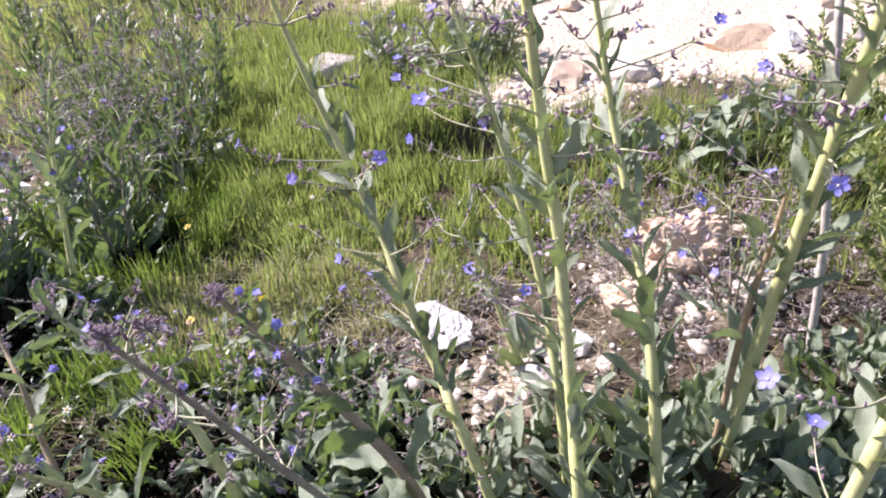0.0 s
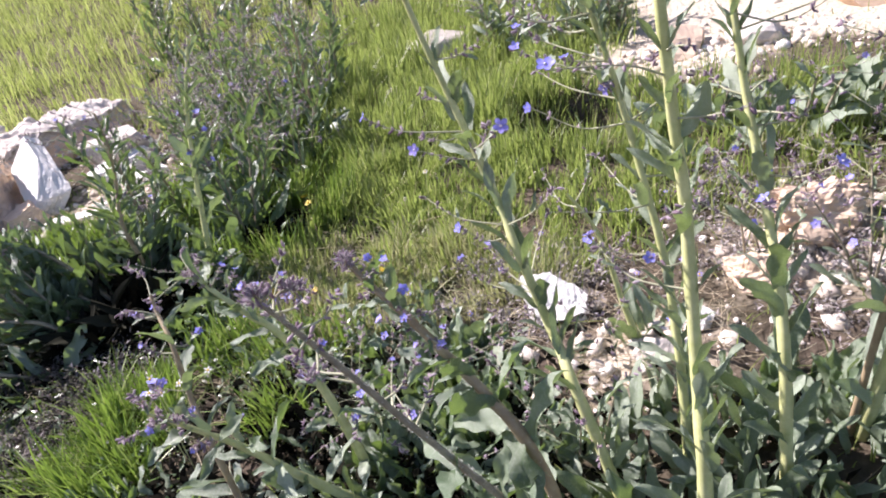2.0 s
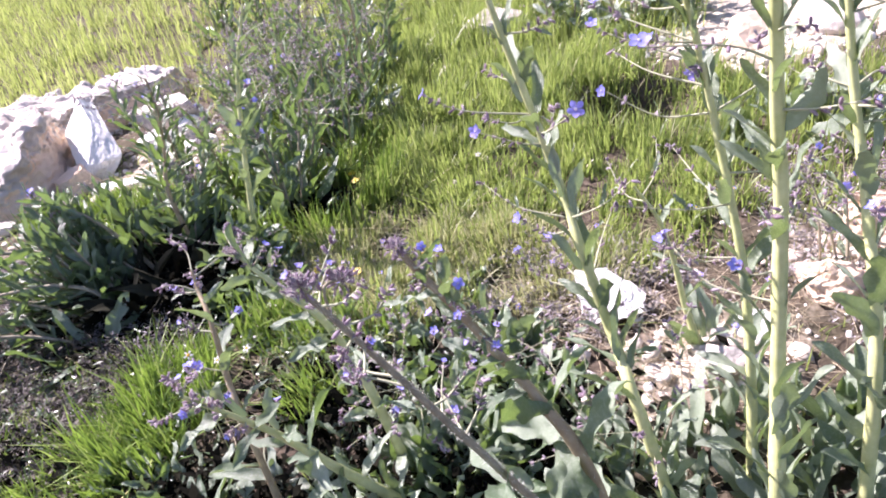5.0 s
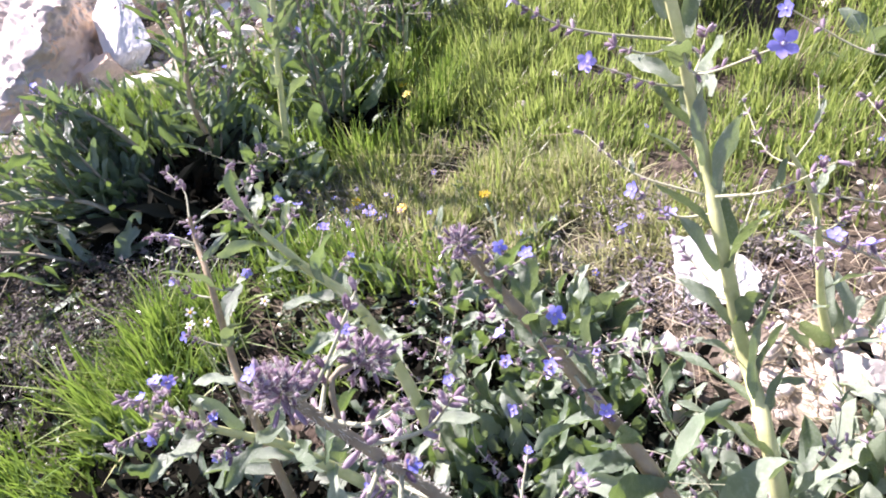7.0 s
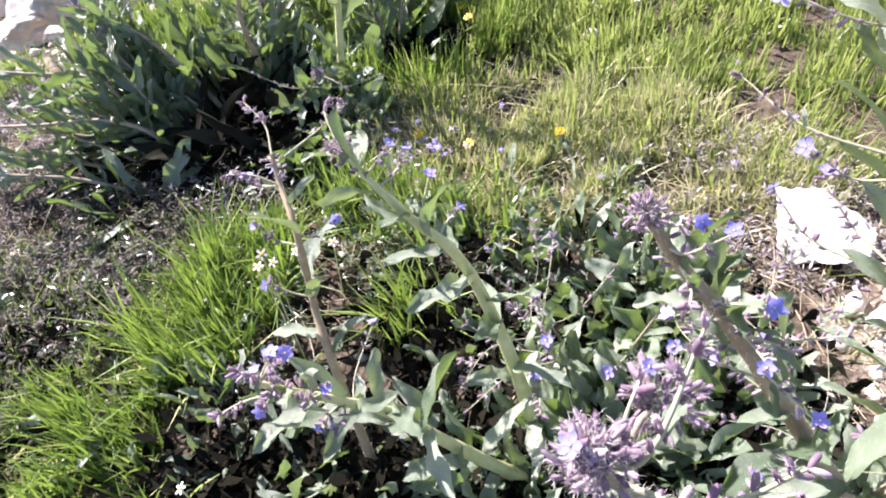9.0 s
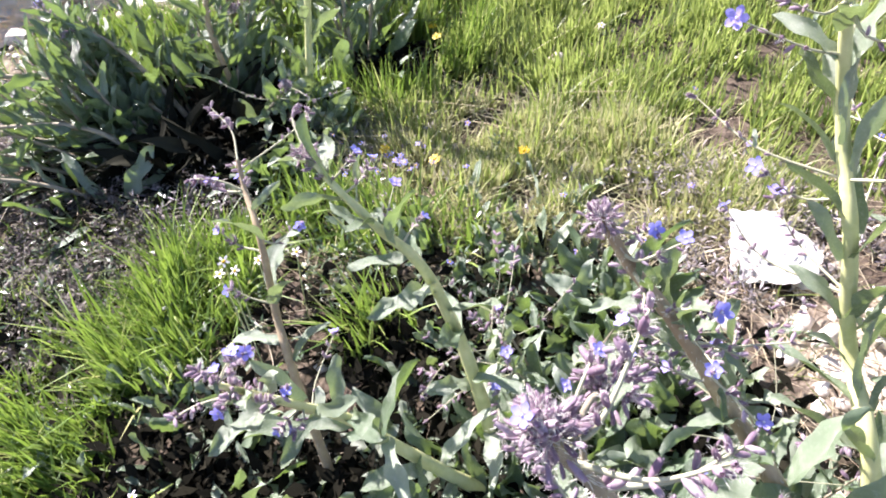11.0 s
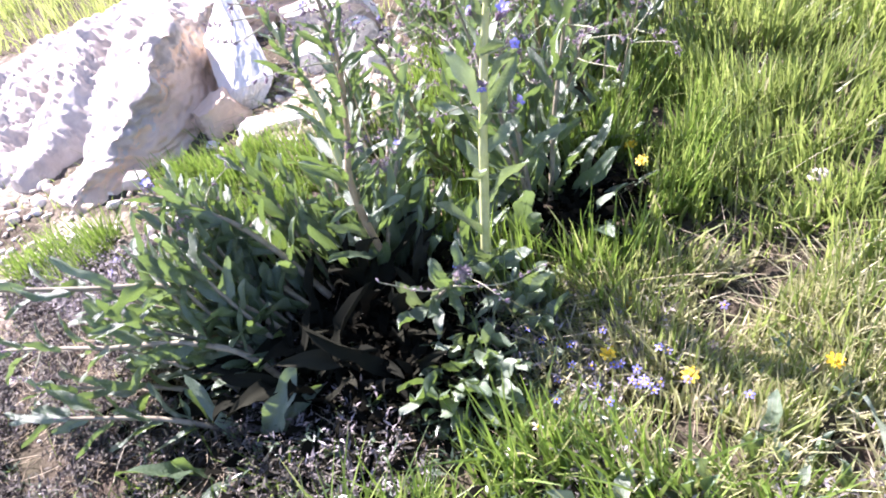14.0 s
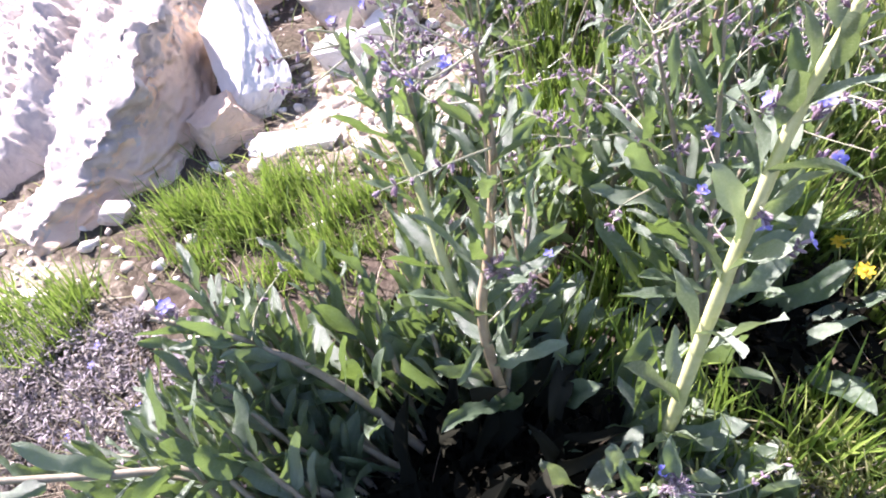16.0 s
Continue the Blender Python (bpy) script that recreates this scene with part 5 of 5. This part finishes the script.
wild("bugloss_plant", -0.97, 1.98, 3, 0.42, 1001, "upright grey-leaved bugloss standing in the grass", leaves=16, leaf=(0.12, 0.05), mat=M_STEM_RED, r=0.006, kinds=STRAPS, fan=(38, 22), blooms=1)
wild("bugloss_plant", -0.86, 2.08, 3, 0.46, 1002, "upright grey-leaved bugloss standing in the grass", leaves=14, leaf=(0.11, 0.05), mat=M_STEM_RED, r=0.006, kinds=STRAPS, fan=(38, 22), blooms=0)
wild("bugloss_plant", -1.05, 1.76, 2, 0.34, 1003, "grey-leaved bugloss behind the dark bush", leaves=14, leaf=(0.11, 0.05), kinds=STRAPS, fan=(38, 22), blooms=0)
wild("bugloss_plant", -1.22, 2.35, 6, 0.42, 1004, "upright grey-leaved bugloss standing in the grass", leaves=14, kinds=STRAPS, fan=(38, 22), blooms=0)
wild("bugloss_plant", -1.0, 2.55, 6, 0.40, 1005, "grey-leaved bugloss with withered tops", leaves=12, kinds=STRAPS, fan=(38, 22), blooms=0)
wild("bugloss_plant", -1.36, 1.76, 6, 0.34, 1006, "thin bugloss by the white stones", leaves=12, leaf=(0.10, 0.05), kinds=STRAPS, fan=(38, 22), blooms=1)
wild("bugloss_plant", -0.90, 1.50, 4, 0.38, 1021, "leafy bugloss in the shade behind the bush", leaves=17, leaf=(0.11, 0.05), lean=0.3, low=14, kinds=BUSHY, fan=(45, 25), blooms=0)
wild("bugloss_plant", -0.93, 1.66, 3, 0.26, 1007, "leafy bugloss in the shade behind the bush", leaves=14, leaf=(0.11, 0.05), lean=0.4, low=22, kinds=STRAPS, fan=(38, 22), blooms=0)
for i, (x, y, h) in enumerate(((-1.02, 2.30, 0.36), (-0.95, 1.96, 0.28), (-1.32, 2.50, 0.36), (-1.0, 2.72, 0.36), (-1.38, 2.25, 0.32), (-1.12, 1.64, 0.30))):
    wild("bugloss_plant", x, y, 5, h, 1150 + i * 3, "dense dark-leaved bugloss standing behind the bush", leaves=15, leaf=(0.11, 0.05), lean=0.4, low=16, kinds=BUSHY, fan=(44, 24), blooms=0, spread=0.09)
wild("dry_twiggy_plant", 0.47, 1.08, 6, 0.22, 1008, "dry twiggy plant with mauve tops before the rock", leaves=4, leaf=(0.05, 0.02), lean=0.6, low=4, r=0.003)
wild("dry_twiggy_plant", 0.34, 1.17, 5, 0.20, 1009, "dry twiggy plant with mauve tops before the rock", leaves=4, leaf=(0.05, 0.02), lean=0.6, low=4, r=0.003)
for i, (x, y) in enumerate(((-1.40, 2.14), (-1.15, 2.20), (-1.62, 2.66), (-0.88, 1.84), (-1.27, 2.05))):
    wild("dry_twiggy_plant", x, y, 5, 0.36, 1130 + i * 3, "grey twiggy plant with withered narrow leaves", kinds=STRAPS, leaves=8, leaf=(0.08, 0.035), lean=0.45, low=5, spread=0.08, blooms=0, r=0.003, fan=(32, 20))
for i, (x, y) in enumerate(((-1.5, 2.85), (-1.75, 3.2), (-1.35, 3.3), (-2.1, 3.4), (-1.9, 3.9), (-1.5, 4.1), (-2.5, 4.1))):
    wild("bugloss_plant", x, y, 4, 0.42, 1010 + i * 3, "grey bugloss with withered stalks on the far slope", leaves=12, leaf=(0.13, 0.05), r=0.006, low=14, kinds=STRAPS, fan=(38, 22), blooms=0)
for i, (x, y) in enumerate(((-0.25, 2.80), (-0.02, 2.72), (0.15, 2.78))):
    wild("flowering_cushion", x, y, 7, 0.24, 1040 + i * 3, "grey-leaved cushion plant with small blue flowers", leaves=12, leaf=(0.09, 0.05), lean=0.6, low=26, spread=0.10)
for i, (x, y) in enumerate(((0.50, 1.72), (0.70, 1.75), (0.88, 1.80), (0.32, 1.80))):
    wild("broad_leaf_plant", x, y, 2, 0.16, 1060 + i * 3, "low plant with broad grey-green leaves", kinds=BROADS, leaves=7, leaf=(0.10, 0.06), lean=0.5, low=20, spread=0.09, blooms=1)
def leafy_herb(x, y, r, h, seed, stems=11, per=80):
    """A bushy herb: slender stems, each clothed with small narrow upturned leaves."""
    rng = np.random.default_rng(seed)
    B = root(x, y)
    herb = thing("leafy_herb", B, "bushy olive-green herb with many small narrow leaves", "plant", "leafy herbs")
    for k in range(stems):
        a = 2.4 * k + rng.normal(0, 0.3)
        reach = r * math.sqrt((k + 0.5) / stems)
        tall = h * rng.uniform(0.65, 1.1) * (1 - 0.25 * reach / r)
        out = np.array((math.cos(a), math.sin(a), 0.0)) * reach
        line = spline([(0, 0, -0.01), out * 0.35 + (0, 0, tall * 0.4), out * 0.75 + (0, 0, tall * 0.75), out + (0, 0, tall)], 5)
        stem = part("stem", mesh_of("stem", *tube(line, np.linspace(0.0032, 0.0011, len(line)), 6), M_STEM), herb)
        n = per
        u = 0.12 + 0.88 * rng.random(n)
        f = u * (len(line) - 1)
        i = np.minimum(f.astype(int), len(line) - 2)
        at = line[i] + (line[i + 1] - line[i]) * (f - i)[:, None]
        ang, el = rng.uniform(0, 6.28, n), rng.normal(0.75, 0.3, n)
        d = np.stack([np.cos(ang) * np.cos(el), np.sin(ang) * np.cos(el), np.sin(el)], -1)
        w = np.cross(d, rng.normal(size=(n, 3)))
        w /= np.linalg.norm(w, axis=1)[:, None]
        nrm = np.cross(w, d)
        size = (0.034 - 0.016 * u) * rng.uniform(0.7, 1.3, n)
        d, w, nrm = d * size[:, None], w * size[:, None] * 0.17, nrm * size[:, None]
        v = np.stack([at, at + d * 0.45 + w + nrm * 0.05, at + d * 0.45 - w + nrm * 0.05, at + d - nrm * 0.12, at + d * 0.75 + w * 0.6, at + d * 0.75 - w * 0.6], 1).reshape(-1, 3)
        tri = np.array(((0, 1, 2), (1, 4, 5), (1, 5, 2), (4, 3, 5)))
        fc = (np.arange(n)[:, None, None] * 6 + tri[None]).reshape(-1, 3)
        part("foliage", mesh_of("foliage", v, fc, M_HERB_GREEN), stem)


for i, (x, y, r, h) in enumerate(((0.95, 1.35, 0.16, 0.36), (1.12, 1.60, 0.18, 0.38), (0.82, 1.16, 0.13, 0.30), (1.25, 1.95, 0.20, 0.40), (1.02, 1.90, 0.15, 0.30), (0.74, 1.02, 0.11, 0.24), (0.97, 1.08, 0.15, 0.34), (1.15, 1.30, 0.17, 0.38), (0.80, 1.42, 0.12, 0.26), (1.35, 1.62, 0.18, 0.40), (1.02, 0.85, 0.16, 0.34), (0.78, 0.82, 0.12, 0.24), (1.45, 2.2, 0.22, 0.44), (1.6, 2.6, 0.25, 0.45), (1.25, 1.05, 0.18, 0.40))):
    leafy_herb(x, y, r, h, 1080 + i)


for i, (x, y) in enumerate(((-0.33, 0.80), (-0.05, 0.72))):
    wild("budding_bugloss", x, y, 4, 0.17, 1110 + i * 3, "small bugloss with hairy mauve buds", kinds=MIDS, leaves=8, leaf=(0.06, 0.025), lean=0.7, low=6, spread=0.05, blooms=1 if i % 4 == 0 else 0, mat=M_STEM_GREY, r=0.0022)


def shrub(x, y, r, h, seed):
    rng = np.random.default_rng(seed)
    B = root(x, y)
    sh = thing("shrub", B, "dark evergreen shrub at the top of the slope", "shrub", "dark shrubs")
    W = Pile()
    tips = []
    for k in range(9):
        a = rng.uniform(0, 6.28)
        e = np.array((math.cos(a) * r * rng.uniform(0.2, 0.8), math.sin(a) * r * rng.uniform(0.2, 0.8), h * rng.uniform(0.5, 0.9)))
        W.add(*tube(spline([(0, 0, -0.05), e * (0.3, 0.3, 0.5), e], 4), np.linspace(0.03, 0.008, 9), 6))
        tips.append(e)
    part("trunk", W.mesh("trunk", M_BARK), sh)
    n = 5200
    c = np.array(tips)[rng.integers(0, 9, n)] + rng.normal(0, 0.22, (n, 3)) * (r, r, h * 0.9)
    c[:, 2] = np.clip(c[:, 2], 0.02, None)
    s = rng.uniform(0.025, 0.06, n)
    a, e = rng.uniform(0, 6.28, n), rng.normal(0.2, 0.6, n)
    d = np.stack([np.cos(a) * np.cos(e), np.sin(a) * np.cos(e), np.sin(e)], -1) * s[:, None]
    w = np.cross(d, rng.normal(size=(n, 3)))
    w = w / np.linalg.norm(w, axis=1)[:, None] * s[:, None] * 0.28
    v = np.stack([c, c + d * 0.5 + w, c + d, c + d * 0.5 - w], 1).reshape(-1, 3)
    part("crown", mesh_of("crown", v, np.arange(4 * n).reshape(-1, 4), M_SHRUB), sh)


for i, (x, y, r, h) in enumerate(((-3.0, 5.7, 0.7, 0.7), (-2.2, 5.2, 0.55, 0.6), (-1.5, 5.0, 0.5, 0.55), (-3.9, 6.5, 0.8, 0.9), (-0.85, 4.95, 0.4, 0.4))):
    shrub(x, y, r, h, 1200 + i)


# ---- small flowers ----
def daisy(x, y, h, seed, petals=8, r=0.011, mat=M_YELLOW, name="yellow_flower", label="small yellow daisy on a thin stalk", group="yellow daisies"):
    rng = np.random.default_rng(seed)
    B = root(x, y)
    fl = thing(name, B, label, "flower", group)
    top = np.array((rng.normal(0, 0.008), rng.normal(0, 0.008), h))
    part("stem", mesh_of("stem", *tube(spline([(0, 0, -0.003), top * (0.4, 0.4, 0.5), top], 4), np.full(9, 0.0009), 5), M_STEM), fl)
    P = Pile()
    nrm = unit((rng.normal(0, 0.2), -0.35 + rng.normal(0, 0.2), 1))
    m = np.array(basis(top, np.cross(nrm, (0.3, 1, 0)), nrm, r))
    for k in range(petals):
        a = k * 2 * math.pi / petals
        v = np.array([(rr * math.cos(a) - s * w * math.sin(a), rr * math.sin(a) + s * w * math.cos(a), z) for rr, w, z in ((0.2, 0.10, 0.05), (0.6, 0.24, 0.1), (1.0, 0.13, 0.05)) for s in (-1, 1)])
        P.add(v @ m[:3, :3].T + m[:3, 3], [(0, 1, 3, 2), (2, 3, 5, 4)])
    part("petals", P.mesh("petals", mat), fl)
    line = np.array([m[:3, 3] + m[:3, 2] * t for t in (0.0, 0.12, 0.22, 0.26)])
    part("eye", mesh_of("eye", *tube(line, r * np.array((0.3, 0.32, 0.2, 0.02)), 7), M_YELLOW), fl)


for i, (x, y) in enumerate(((-0.714, 1.231), (-0.62, 1.212), (-0.466, 1.238), (-0.72, 1.31), (-1.55, 1.30), (-1.50, 1.33), (-0.761, 1.62), (-0.73, 1.60), (-1.38, 1.24))):
    daisy(x, y, 0.035 if i < 4 else 0.05, 1300 + i)
for i, (x, y, h) in enumerate(((-0.794, 1.217, 0.03), (-0.77, 1.10, 0.04), (-0.691, 0.503, 0.12), (-0.66, 0.515, 0.10), (-0.71, 0.75, 0.21), (-0.735, 0.77, 0.17), (-0.40, 1.553, 0.12), (-0.76, 0.81, 0.13), (-0.74, 0.84, 0.12), (-0.70, 0.86, 0.13))):
    daisy(x, y, h, 1330 + i, 5, 0.0075, M_WHITE, "white_flower", "small white flower on a thin stalk", "white flowers")
rng = np.random.default_rng(77)
for i in range(52):
    x, y = ((rng.normal(-0.68, 0.08), rng.normal(1.20, 0.04)) if i < 14 or i > 33 else (rng.normal(-1.6, 0.12), rng.normal(1.25, 0.06)) if i < 20 else (rng.uniform(-0.6, 0.3), rng.uniform(0.95, 1.5)))
    daisy(x, y, rng.uniform(0.02, 0.05), 1400 + i, 5, 0.006, M_PETAL, "blue_flower", "tiny blue flower low in the grass", "low blue flowers")
